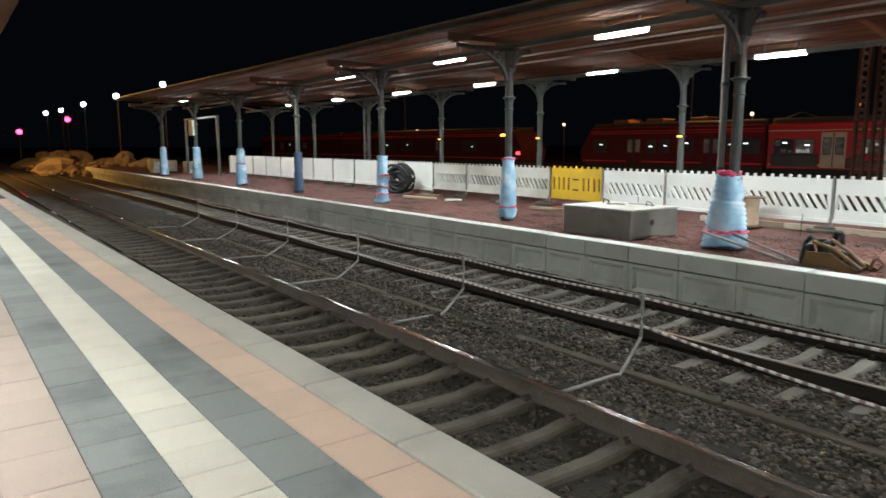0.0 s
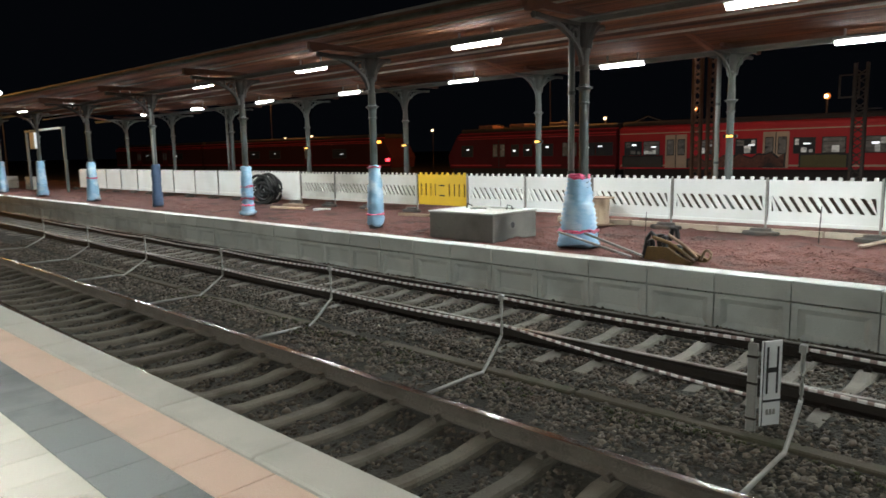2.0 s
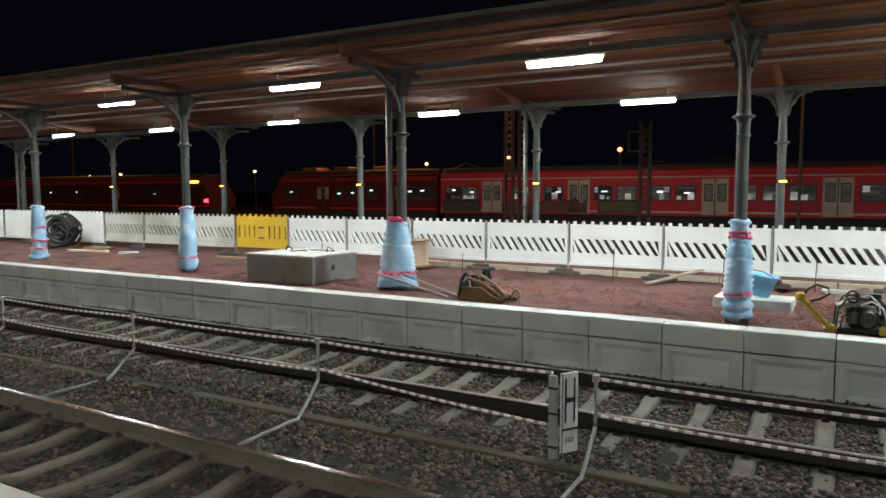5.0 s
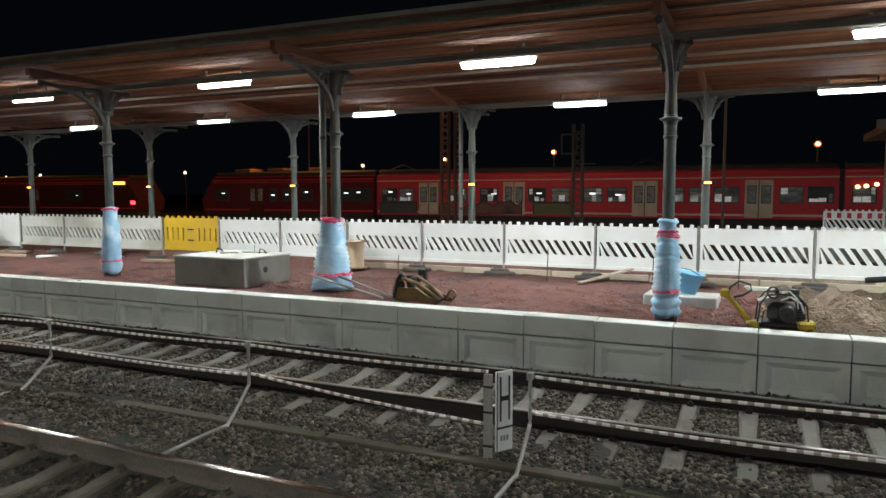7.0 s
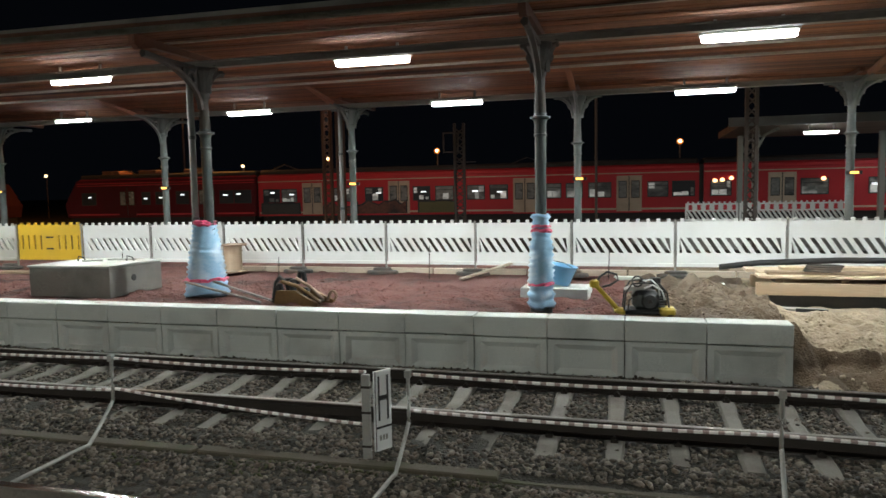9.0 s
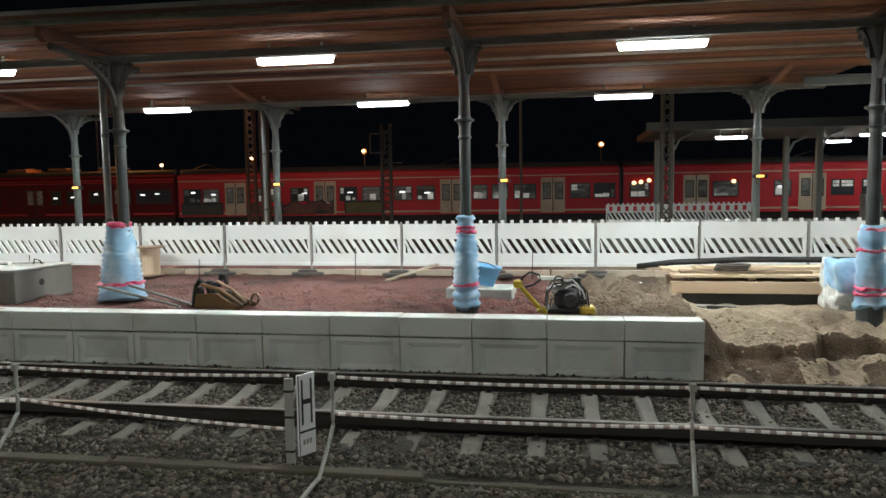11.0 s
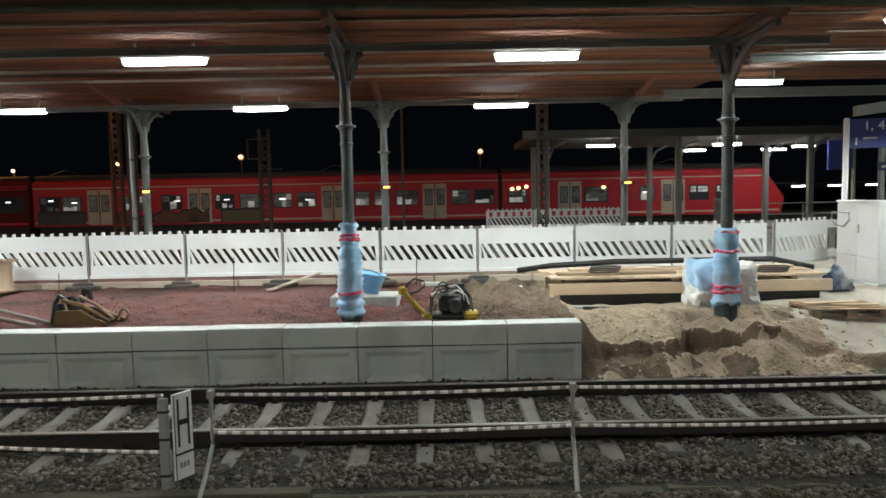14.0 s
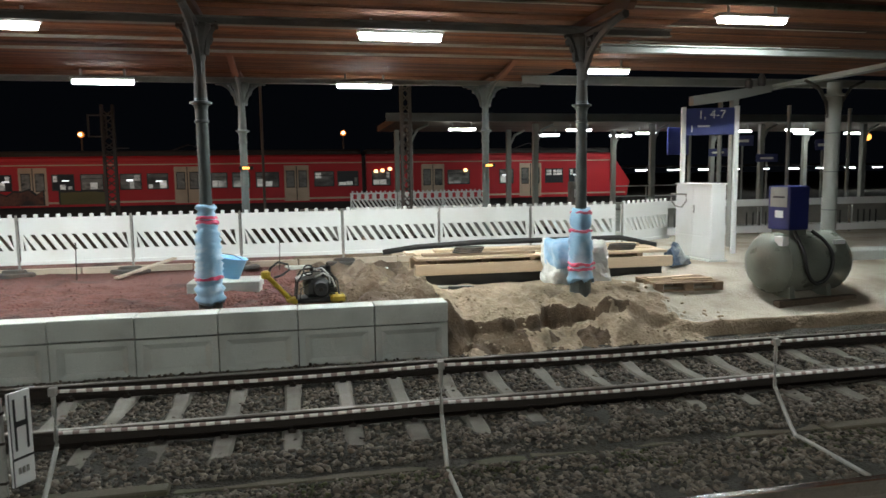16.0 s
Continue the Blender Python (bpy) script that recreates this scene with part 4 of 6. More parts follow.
for x, y, z, w, h, mt in ((-0.27, -0.12, 0.2, 0.09, 0.12, BLACK), (-0.14, -0.05, 0.19, 0.1, 0.17, RUST), (-0.03, -0.1, 0.2, 0.07, 0.2, BLACK), (0.12, 0.02, 0.12, 0.08, 0.14, BLACK), (0.26, -0.06, 0.06, 0.08, 0.1, RUST)):
    bm = B(x - w / 2, x + w / 2, y - 0.05, y + 0.06, z, z + h, 0.02)
    bmesh.ops.rotate(bm, cent=(x, y, z), matrix=Matrix.Rotation(x * 1.6, 3, "Y"), verts=bm.verts)
    part("knuckle", bm, mt, grab, "grimy steel knuckle")
bm = bmesh.new()
pipe(bm, bend([(0.48, 0.1, 0.05), (0.53, 0.1, 0.18), (0.6, 0.1, 0.21), (0.65, 0.1, 0.15), (0.62, 0.1, 0.08)]), 0.022, 6)
part("hook", bm, WOOD_OLD, grab, "mud-caked hook")

for i, (a, b) in enumerate((((-9.3, 1.05, 0.24), (-7.5, 0.42, 0.03)), ((-9.1, 1.3, 0.27), (-7.42, 0.62, 0.03)))):
    t = thing("steel_bar", "pale steel bar leaning from the wrapped column to the gravel", "steel bar", a, "leaning bars")
    bm = bmesh.new()
    d = Vector(b) - Vector(a)
    rod(bm, (0, 0, 0), d, 0.022, seg=8)
    part("bar", bm, GREY_POST, t)

# concrete slab with blue bucket by a column
block = thing("concrete_slab", "pale concrete slab lying on the gravel beside a column", "concrete slab", (-3.12, 2.35, -0.1), turn=-3)
part("slab", B(-0.55, 0.55, -0.3, 0.32, -0.12, 0.2, 0.015), CONCRETE, block)
BUCKET = make("light_blue_plastic", (0.16, 0.44, 0.74), (0.2, 0.5, 0.8), 0.4, 5, 60, 0.03, stain=(0.3, 0.5, 0.7), amount=0.3)
bucket = thing("blue_bucket", "light blue plastic builder's tub tipped on a concrete slab", "bucket", (-3.1, 2.35, 0.1))
bucket.scale = (0.88, 0.88, 0.92)
bm = bmesh.new()
lathe(bm, [(0.16, 0.0), (0.25, 0.33), (0.27, 0.34), (0.27, 0.36), (0.24, 0.355), (0.15, 0.02)], 20)
bmesh.ops.transform(bm, matrix=pose(0.05, 0, 0.03, 0, 10, 0), verts=bm.verts)
part("tub", bm, BUCKET, bucket, smooth=True)
bm = bmesh.new()
pipe(bm, [(-0.24, 0.0, 0.42), (-0.1, 0.0, 0.46), (0.12, 0.0, 0.42), (0.33, 0, 0.3)], 0.008, 6)
part("handle", bm, BLACK, bucket)

# ---- plate compactor ----
comp = thing("plate_compactor", "yellow and black petrol plate compactor with folded handle on sand", "plate compactor", (-1.76, 0.8, -0.1), turn=4)
comp.scale = (0.9, 0.9, 0.92)
bm = bmesh.new()
extrude(bm, [(-0.45, 0.1), (-0.38, 0.0), (0.34, 0.0), (0.46, 0.12), (0.42, 0.13), (0.32, 0.05), (-0.36, 0.05), (-0.41, 0.12)], 0.5, Matrix.Translation((0, -0.25, 0)))
part("base_plate", bm, MUSTARD, comp, "muddy base plate")
part("engine_bed", B(-0.28, 0.36, -0.2, 0.2, 0.07, 0.14, 0.015), BLACK, comp)
part("engine_block", B(-0.17, 0.22, -0.19, 0.18, 0.145, 0.42, 0.06), BLACK, comp, "black engine casing")
bm = bmesh.new()
rod(bm, (0.08, -0.235, 0.27), (0.08, -0.192, 0.27), 0.1, 0.125, 18)
starter = part("recoil_starter", bm, BLACK, comp)
bm = bmesh.new()
rod(bm, (0.08, -0.25, 0.27), (0.08, -0.236, 0.27), 0.03, 0.035, 14)
part("hub", bm, RUST, starter, "dark metal hub")
for k in range(6):
    part("cooling_fin", B(0.225, 0.31, -0.16, 0.14, 0.17 + 0.04 * k, 0.186 + 0.04 * k), BLACK, comp)
bm = bmesh.new()
extrude(bm, [(-0.28, 0.4), (0.08, 0.46), (0.12, 0.5), (0.04, 0.54), (-0.2, 0.47), (-0.29, 0.43)], 0.26, Matrix.Translation((0, -0.15, 0)))
part("fuel_tank", bm, GREY_POST, comp, "pale scratched metal fuel tank")
bm = bmesh.new()
pipe(bm, [(-0.1 + 0.075 * math.cos(a), -0.16 + 0.02 * math.sin(a), 0.565 + 0.075 * math.sin(a)) for a in [i * math.pi / 7 for i in range(14)]], 0.014, 6, closed=True)
part("lifting_ring", bm, BLACK, comp)
bm = bmesh.new()
rod(bm, (0.27, -0.1, 0.4), (0.27, 0.08, 0.4), 0.06, seg=12)
part("exhaust", bm, RUST, comp, "rusty exhaust silencer")
bm = bmesh.new()
pipe(bm, [(-0.24, -0.2, 0.14), (-0.22, -0.22, 0.3), (-0.1, -0.24, 0.36), (-0.04, -0.22, 0.44)], 0.01, 6)
part("fuel_line", bm, RUBBER, comp)
bm = bmesh.new()
pipe(bm, [(-0.02, -0.2, 0.58), (0.1, -0.24, 0.6), (0.2, -0.25, 0.5), (0.22, -0.24, 0.36)], 0.012, 6)
part("cable", bm, WHITE, comp, "pale dangling cable")
bm = bmesh.new()
rod(bm, (0.18, 0, 0.44), (0.18, 0, 0.6), 0.08, seg=12)
part("air_filter", bm, BLACK, comp)
bm = bmesh.new()
rod(bm, (-0.02, 0, 0.5), (-0.02, 0, 0.58), 0.045, seg=12)
part("fuel_cap", bm, RUST, comp)
for sx in (-0.3, 0.37):
    for sy in (-0.2, 0.2):
        bm = bmesh.new()
        pipe(bm, [(sx, sy, 0.1), (sx * 0.9, sy, 0.4), (sx * 0.6, sy, 0.53), (0.03, sy, 0.55)], 0.013, 7)
        part("roll_bar", bm, BLACK, comp)
bm = bmesh.new()
pipe(bm, [(0.0, -0.18, 0.46), (0.12, -0.22, 0.52), (0.25, -0.24, 0.44), (0.3, -0.22, 0.3)], 0.014, 6)
part("hose", bm, WHITE, comp, "pale looped hose")
part("end_block", B(0.22, 0.46, -0.26, 0.02, 0.06, 0.18, 0.03), YELLOW_PAINT, comp)
part("end_block", B(-0.44, -0.28, -0.26, 0.02, 0.05, 0.15, 0.03), YELLOW_PAINT, comp)
bm = bmesh.new()
pipe(bm, [(-0.36, -0.1, 0.1), (-0.72, -0.1, 0.5)], 0.034, 8)
part("handle_arm", bm, YELLOW_PAINT, comp)
bm = bmesh.new()
lathe(bm, [(0.05, 0), (0.07, 0.02), (0.07, 0.1), (0.04, 0.12)], 10, (-0.74, -0.1, 0.46))
part("handle_joint", bm, YELLOW_PAINT, comp)
bm = bmesh.new()
pipe(bm, [(-0.72, -0.1, 0.5), (-0.66, -0.1, 0.62), (-0.55, -0.1, 0.7), (-0.4, -0.1, 0.66), (-0.38, -0.1, 0.58), (-0.5, -0.1, 0.5), (-0.62, -0.1, 0.47)], 0.018, 7)
part("handle_grip", bm, BLACK, comp)

# ---- timber stack behind the sand ----
rng = random.Random(21)
STACK = "boards stacked on bearers"
for x0, x1, y, z, w, h, lab, mt in (
        (0.02, 4.95, 2.9, -0.06, 0.1, 0.198, "long pale timber beam carried on bearers over the sand", WOOD_NEW), (0.1, 4.9, 4.0, -0.06, 0.1, 0.198, "long pale timber beam carried on bearers over the sand", WOOD_NEW),
        (0.05, 4.85, 3.05, 0.205, 0.42, 0.045, "wide pale shuttering board on a stack", WOOD_NEW), (0.12, 4.85, 3.52, 0.205, 0.45, 0.06, "wide pale shuttering board on a stack", WOOD_NEW),
        (0.0, 4.8, 3.98, 0.205, 0.4, 0.05, "pale shuttering board on a stack", WOOD_NEW), (0.5, 4.6, 3.6, 0.266, 0.3, 0.06, "pale plank on top of a stack", WOOD_NEW), (0.2, 2.3, 3.15, 0.251, 0.22, 0.05, "short weathered plank on top of a stack", WOOD_OLD)):
    t = thing("timber_board", lab, "timber", (x0, y, z), STACK, turn=rng.uniform(-0.5, 0.3))
    part("board", B(0, x1 - x0, -w / 2, w / 2, 0, h, 0.006), mt, t)
for x in (0.35, 1.3, 2.2, 3.1, 4.3):
    t = thing("timber_bearer", "short timber bearer between stacked boards", "timber", (x, 3.2, 0.139), "bearers")
    part("bearer", B(-0.06, 0.06, -0.34, 1.0, 0.0, 0.065, 0.005), WOOD_OLD, t)
for x in (0.8, 2.5, 4.2):
    t = thing("timber_bearer", "thick dark timber block carrying the stack", "timber", (x, 3.45, -0.3), "blocks under the stack")
    part("block", B(-0.1, 0.1, -0.5, 0.65, 0.0, 0.239, 0.008), WOOD_OLD, t)
# black bar added below the front beam to paint the dark gap
skid = thing("timber_bearer", "added black bar painting the shade under the timber stack", "timber", (0.1, 3.04, -0.4), "blocks under the stack")
part("sleeper", B(0.0, 4.7, -0.1, 0.1, 0.0, 0.335, 0.01), BLACK, skid)
tubes = thing("black_pipe", "long black plastic pipe lying on the timber stack", "pipe", (0, 0, 0))
bm = bmesh.new()
pipe(bm, [(-0.35, 4.55, 0.2), (0.3, 4.4, 0.3), (1.6, 4.35, 0.36), (4.6, 4.3, 0.36), (5.3, 4.1, 0.2)], 0.055, 10)
part("tube", bm, RUBBER, tubes, smooth=True)
for x, y, z in ((1.0, 3.0, 0.305), (4.0, 3.05, 0.255)):
    t = thing("rope_coil", "grey cable coil lying on the boards", "cable", (x, y, z))
    bm = bmesh.new()
    for k in range(3):
        pipe(bm, [(0.26 * math.cos(a) + 0.02 * k, 0.14 * math.sin(a), 0.025 + 0.035 * k) for a in [i * math.pi / 8 for i in range(16)]], 0.02, 6, closed=True)
    part("coil", bm, FOOT, t)
sheet_ob = thing("metal_offcut", "grey folded metal offcut lying on sand", "scrap metal", (0.55, 2.1, -0.17), turn=-12)
part("strip", B(-0.3, 0.3, -0.1, 0.1, 0.0, 0.03, 0.008), GREY_POST, sheet_ob)
part("flange", B(-0.1, 0.32, -0.16, -0.102, -0.04, 0.05, 0.006), BLACK, sheet_ob)

# big bag with blue film behind the end column
BAG = make("woven_white_sack", (0.66, 0.65, 0.61), (0.8, 0.79, 0.75), 0.7, 6, 80, 0.3, stain=(0.3, 0.27, 0.22), amount=0.5)
bag = thing("big_bag", "full white woven builder's bag with blue film folded over it", "sack", (2.68, 2.1, -0.24))
bag.scale = (0.78, 0.85, 0.92)
bm = bmesh.new()
box(bm, -0.6, 0.6, -0.46, 0.5, 0.0, 0.84)
bmesh.ops.bevel(bm, geom=bm.edges[:], offset=0.13, segments=3, affect="EDGES", profile=0.6)
bmesh.ops.subdivide_edges(bm, edges=[e for e in bm.edges if e.calc_length() > 0.3], cuts=9, use_grid_fill=True)
crumple(crumple(bm, 0.35, 0.1, 2.0), 0.12, 0.05, 5.0)
part("sack", bm, BAG, bag, smooth=False)
bm = bmesh.new()
box(bm, -0.64, 0.02, -0.5, 0.3, 0.42, 0.885)
bmesh.ops.bevel(bm, geom=bm.edges[:], offset=0.1, segments=2, affect="EDGES", profile=0.6)
bmesh.ops.subdivide_edges(bm, edges=[e for e in bm.edges if e.calc_length() > 0.25], cuts=7, use_grid_fill=True)
crumple(crumple(bm, 0.35, 0.1, 2.0), 0.12, 0.03, 3.0)
part("film", bm, FOIL, bag, "crumpled light blue film", smooth=True)
bm = bmesh.new()
pipe(bm, [(-0.36, -0.6, 0.6), (-0.36, -0.58, 0.8), (-0.3, -0.42, 0.97)], 0.018, 6)
part("strap", bm, TAPE, bag)

# ---- pallet ----
pallet = thing("wooden_pallet", "weathered wooden pallet with loose boards on sand", "pallet", (4.45, 1.75, -0.28), turn=-4)
for y in (-0.36, -0.18, 0.0, 0.18, 0.36):
    part("deck_board", B(-0.6, 0.6, y - 0.06, y + 0.06, 0.122, 0.145, 0.003), WOOD_OLD, pallet)
for y in (-0.36, 0, 0.36):
    part("runner", B(-0.6, 0.6, y - 0.05, y + 0.05, 0.0, 0.022), WOOD_OLD, pallet)
    for x in (-0.53, 0, 0.53):
        part("block", B(x - 0.07, x + 0.07, y - 0.05, y + 0.05, 0.023, 0.1), WOOD_OLD, pallet)
for x in (-0.53, 0, 0.53):
    part("stringer", B(x - 0.07, x + 0.07, -0.42, 0.42, 0.101, 0.121), WOOD_OLD, pallet)
for x, y, r, l in ((-0.1, 0.1, 8, 0.9), (0.15, -0.15, -5, 0.7)):
    t = thing("loose_board", "pale loose board lying on a pallet", "timber", (4.45 + x, 1.75 + y, -0.123), "loose boards", turn=r)
    part("board", B(-l / 2, l / 2, -0.05, 0.05, 0.0, 0.025, 0.003), WOOD_NEW, t)

# ---- fuel tank with blue pump box ----
TANK_PAINT = make("olive_grey_steel", (0.13, 0.143, 0.12), (0.21, 0.222, 0.19), 0.3, 4, 50, 0.04, stain=(0.12, 0.12, 0.1), amount=0.5)
WOOD_SKID = make("dark_skid_timber", (0.06, 0.042, 0.028), (0.13, 0.095, 0.066), 0.9, 4, 45, 0.3, stretch=(0.3, 2, 2))
BLUE_PAINT = make("deep_blue_paint", (0.009, 0.014, 0.1), (0.013, 0.02, 0.14), 0.4, 5, 60, 0.03)
tank = thing("fuel_tank", "olive-grey steel diesel tank lying on timber skids", "fuel tank", (6.4, 1.25, -0.5), turn=7)
bm = bmesh.new()
lathe(bm, [(0.05, -0.84), (0.27, -0.82), (0.41, -0.76), (0.485, -0.66), (0.505, -0.6), (0.505, 0.6), (0.485, 0.66), (0.41, 0.76), (0.27, 0.82), (0.05, 0.84)], 48)
bmesh.ops.transform(bm, matrix=pose(0, 0, 0.66, 0, 90, 0), verts=bm.verts)
part("shell", bm, TANK_PAINT, tank, smooth=True)
for x in (-0.61, 0.61):
    bm = bmesh.new()
    lathe(bm, [(0.504, -0.012), (0.511, -0.008), (0.511, 0.008), (0.504, 0.012)], 48)
    bmesh.ops.transform(bm, matrix=pose(x, 0, 0.66, 0, 90, 0), verts=bm.verts)
    part("weld_seam", bm, TANK_PAINT, tank)
for x in (-0.42, 0.36):
    bm = bmesh.new()
    extrude(bm, [(-0.38, 0.1), (0.38, 0.1), (0.34, 0.36), (0.0, 0.17), (-0.34, 0.36)], 0.1, pose(x, 0, 0, 0, 0, 90))
    part("saddle", bm, TANK_PAINT, tank)
for y in (-0.42, 0.35):
    part("skid", B(-0.85, 0.8, y - 0.07, y + 0.07, -0.04, 0.098, 0.01), WOOD_SKID, tank, "dark timber skid")
pump = part("pump_box", B(-0.48, -0.06, -0.25, 0.22, 1.22, 1.95, 0.015), BLUE_PAINT, tank, "deep blue pump cabinet")
part("notice", B(-0.487, -0.481, -0.2, 0.16, 1.6, 1.93), GREY_POST, pump, "grey notice with unreadable print")
part("notice", B(-0.487, -0.481, -0.12, 0.05, 1.42, 1.54), WHITE, pump)
part("print_bar", B(-0.492, -0.488, -0.15, 0.1, 1.75, 1.78), BLACK, pump)
part("collar", B(-0.42, -0.06, -0.2, 0.18, 1.1, 1.218), TANK_PAINT, tank)
bm = bmesh.new()
loop = [(-0.42, -0.27, 1.2), (-0.47, -0.4, 1.05), (-0.48, -0.53, 0.85), (-0.42, -0.545, 0.6), (-0.27, -0.53, 0.42), (-0.05, -0.51, 0.35), (0.17, -0.53, 0.43), (0.29, -0.545, 0.63), (0.29, -0.52, 0.86), (0.2, -0.4, 1.06), (0.05, -0.27, 1.2)]
pipe(bm, bend([(-0.125 + (x + 0.095) * 0.76, y, z) for x, y, z in loop]), 0.03, 9)
part("hose", bm, RUBBER, tank, "black fuel hose in a loop", smooth=True)
part("label_plate", B(-0.72, -0.6, -0.38, -0.2, 0.98, 1.13), WHITE, tank)
part("label_plate", B(0.34, 0.56, -0.42, -0.38, 0.97, 1.04), WHITE, tank)

# ---- switch cabinet ----
cab = thing("switch_cabinet", "white street cabinet with two-part doors beside the barrier fence", "cabinet", (6.49, 4.42, -0.12), turn=-86)
part("body", B(-0.62, 0.62, -0.17, 0.17, 0.0, 1.55, 0.008), WHITE, cab)
for x in (-0.305, 0.305):
    part("door", B(x - 0.3, x + 0.3, -0.186, -0.172, 0.5, 1.5, 0.005), WHITE, cab)
    part("door", B(x - 0.3, x + 0.3, -0.186, -0.172, 0.06, 0.47, 0.005), WHITE, cab)
part("roof_cap", B(-0.64, 0.64, -0.2, 0.19, 1.551, 1.585, 0.008), WHITE, cab)
part("handle", B(0.03, 0.08, -0.2, -0.187, 0.95, 1.12, 0.006), GREY_POST, cab)
bm = bmesh.new()
pipe(bm, [(-0.75, -0.22, 1.2), (-0.72, -0.22, 1.34), (-0.2, -0.22, 1.34), (-0.18, -0.22, 1.2), (-0.35, -0.22, 1.06), (-0.6, -0.22, 1.08)], 0.02, 6, closed=True)
part("cable_loop", bm, GREY_POST, cab, "grey looped cable over the door")
part("plinth", B(-0.66, 0.66, -0.22, 0.21, -0.12, -0.001, 0.01), CONCRETE, cab)
cover = thing("blue_tarpaulin", "crumpled dark blue sheet leaning by the cabinet", "tarpaulin", (5.38, 3.5, -0.12))
cover.scale = (0.78, 0.78, 0.9)
bm = bmesh.new()
lathe(bm, [(0.4, 0.0), (0.36, 0.06), (0.33, 0.13), (0.27, 0.2), (0.22, 0.28), (0.15, 0.36), (0.1, 0.43), (0.04, 0.48)], 18, wobble=0.16, squash=0.6, seed=3)
crumple(crumple(bm, 0.2, 0.1, 4.0), 0.08, 0.05, 7.0)
part("sheet", bm, make("dark_blue_sheet", (0.025, 0.04, 0.08), (0.06, 0.09, 0.13), 0.5, 7, 60, 0.2, stain=(0.4, 0.42, 0.38), amount=0.9), cover)

# ---- track-side stop board and rope barrier ----
post = thing("stop_board", "white stop board with black letter on a grey post", "sign", (-4.27, -3.31, -0.93))
part("post", B(-0.04, 0.04, -0.02, 0.02, 0.0, 0.97, 0.006), GREY_POST, post)
plate = part("plate", B(-0.002, 0.192, -0.012, 0.012, 0.23, 0.99, 0.004), WHITE, post, "white enamel plate")
plate.location, plate.rotation_euler = (0.07, 0.02, 0), (0, 0, radians(58))
for x0, x1, z0, z1 in ((0.035, 0.053, 0.52, 0.94), (0.137, 0.155, 0.52, 0.94), (0.035, 0.155, 0.71, 0.755), (0.0, 0.19, 0.445, 0.465), (0.0, 0.008, 0.23, 0.988)):
    part("letter_stroke", B(x0, x1, -0.018, -0.0135, z0, z1), BLACK, plate, "black painted stroke")
for k in range(3):
    part("print_bar", B(0.045 + 0.035 * k, 0.067 + 0.035 * k, -0.018, -0.0135, 0.33, 0.38), GREY_POST, plate, "unreadable print")

for z in (0.28, 0.6, 0.84):
    part("clamp_band", B(-0.046, 0.046, -0.026, 0.026, z, z + 0.022, 0.003), RUST, post, "dark clamp band")
STRIPE = bpy.data.materials.new("striped_barrier_paint")
STRIPE.use_nodes = True
nt = STRIPE.node_tree
g = nt.nodes.new("ShaderNodeNewGeometry")
sx = nt.nodes.new("ShaderNodeSeparateXYZ")
nt.links.new(g.outputs["Position"], sx.inputs[0])
m1 = nt.nodes.new("ShaderNodeMath")
m1.operation, m1.inputs[1].default_value = "PINGPONG", 0.062
nt.links.new(sx.outputs["X"], m1.inputs[0])
m2 = nt.nodes.new("ShaderNodeMath")
m2.operation, m2.inputs[1].default_value = "GREATER_THAN", 0.036
nt.links.new(m1.outputs[0], m2.inputs[0])
mx = nt.nodes.new("ShaderNodeMix")
mx.data_type = "RGBA"
mx.inputs[6].default_value, mx.inputs[7].default_value = (0.8, 0.78, 0.74, 1), (0.33, 0.24, 0.22, 1)
nt.links.new(m2.outputs[0], mx.inputs[0])
nt.links.new(mx.outputs[2], nt.nodes["Principled BSDF"].inputs["Base Color"])
nt.nodes["Principled BSDF"].inputs["Roughness"].default_value = 0.5

POSTS = [2.7, -0.72, -3.93, -7.25, -10.58, -13.88, -17.2, -20.6, -24.0]
for x in POSTS:
    t = thing("barrier_post", "thin bent grey steel post clamped to the rail", "post", (x, -3.1, 0.0), "rope barrier posts")
    bm = bmesh.new()
    lean = max(-0.28, min(0.36, -0.13 - 0.055 * x))
    pipe(bm, bend([(0, 0, 0.02), (0, 0, -0.4), (0.03 * lean, -0.05, -0.49), (0.85 * lean, -0.6, -0.69), (lean, -0.76, -0.68), (lean * 1.3, -1.6, -0.655)]), 0.019, 8)
    part("rod", bm, GREY_POST, t, smooth=True)
    part("clamp", B(-0.03, 0.03, -0.03, 0.03, -0.03, 0.04, 0.005), GREY_POST, t)
for (a, b) in zip(POSTS, POSTS[1:]):
    for z0, z1 in ((0.0, 0.0), (-0.35, -0.35)):
        if z0 and abs(a + 3.93) < 0.1:
            z0, z1 = -0.52, -0.33
        a0 = -4.36 if abs(a + 3.93) < 0.1 else a
        t = thing("barrier_pole", "thin red and white striped barrier pole between posts", "barrier pole", (a0, -3.08, z0), "striped poles")
        bm = bmesh.new()
        n = 8
        pts = [((b - a0) * i / n, 0, (z1 - z0) * i / n - 0.025 * math.sin(math.pi * i / n)) for i in range(n + 1)]
        pipe(bm, pts, 0.016, 7)
        part("pole", bm, STRIPE, t)
t = thing("barrier_pole", "thin red and white striped barrier pole between posts", "barrier pole", (2.7, -3.08, 0), "striped poles")
for z in (0.0, -0.35):
    bm = bmesh.new()
    pipe(bm, [(0, 0, z), (3.3, 0, z + 0.02)], 0.016, 7)
    part("pole", bm, STRIPE, t)

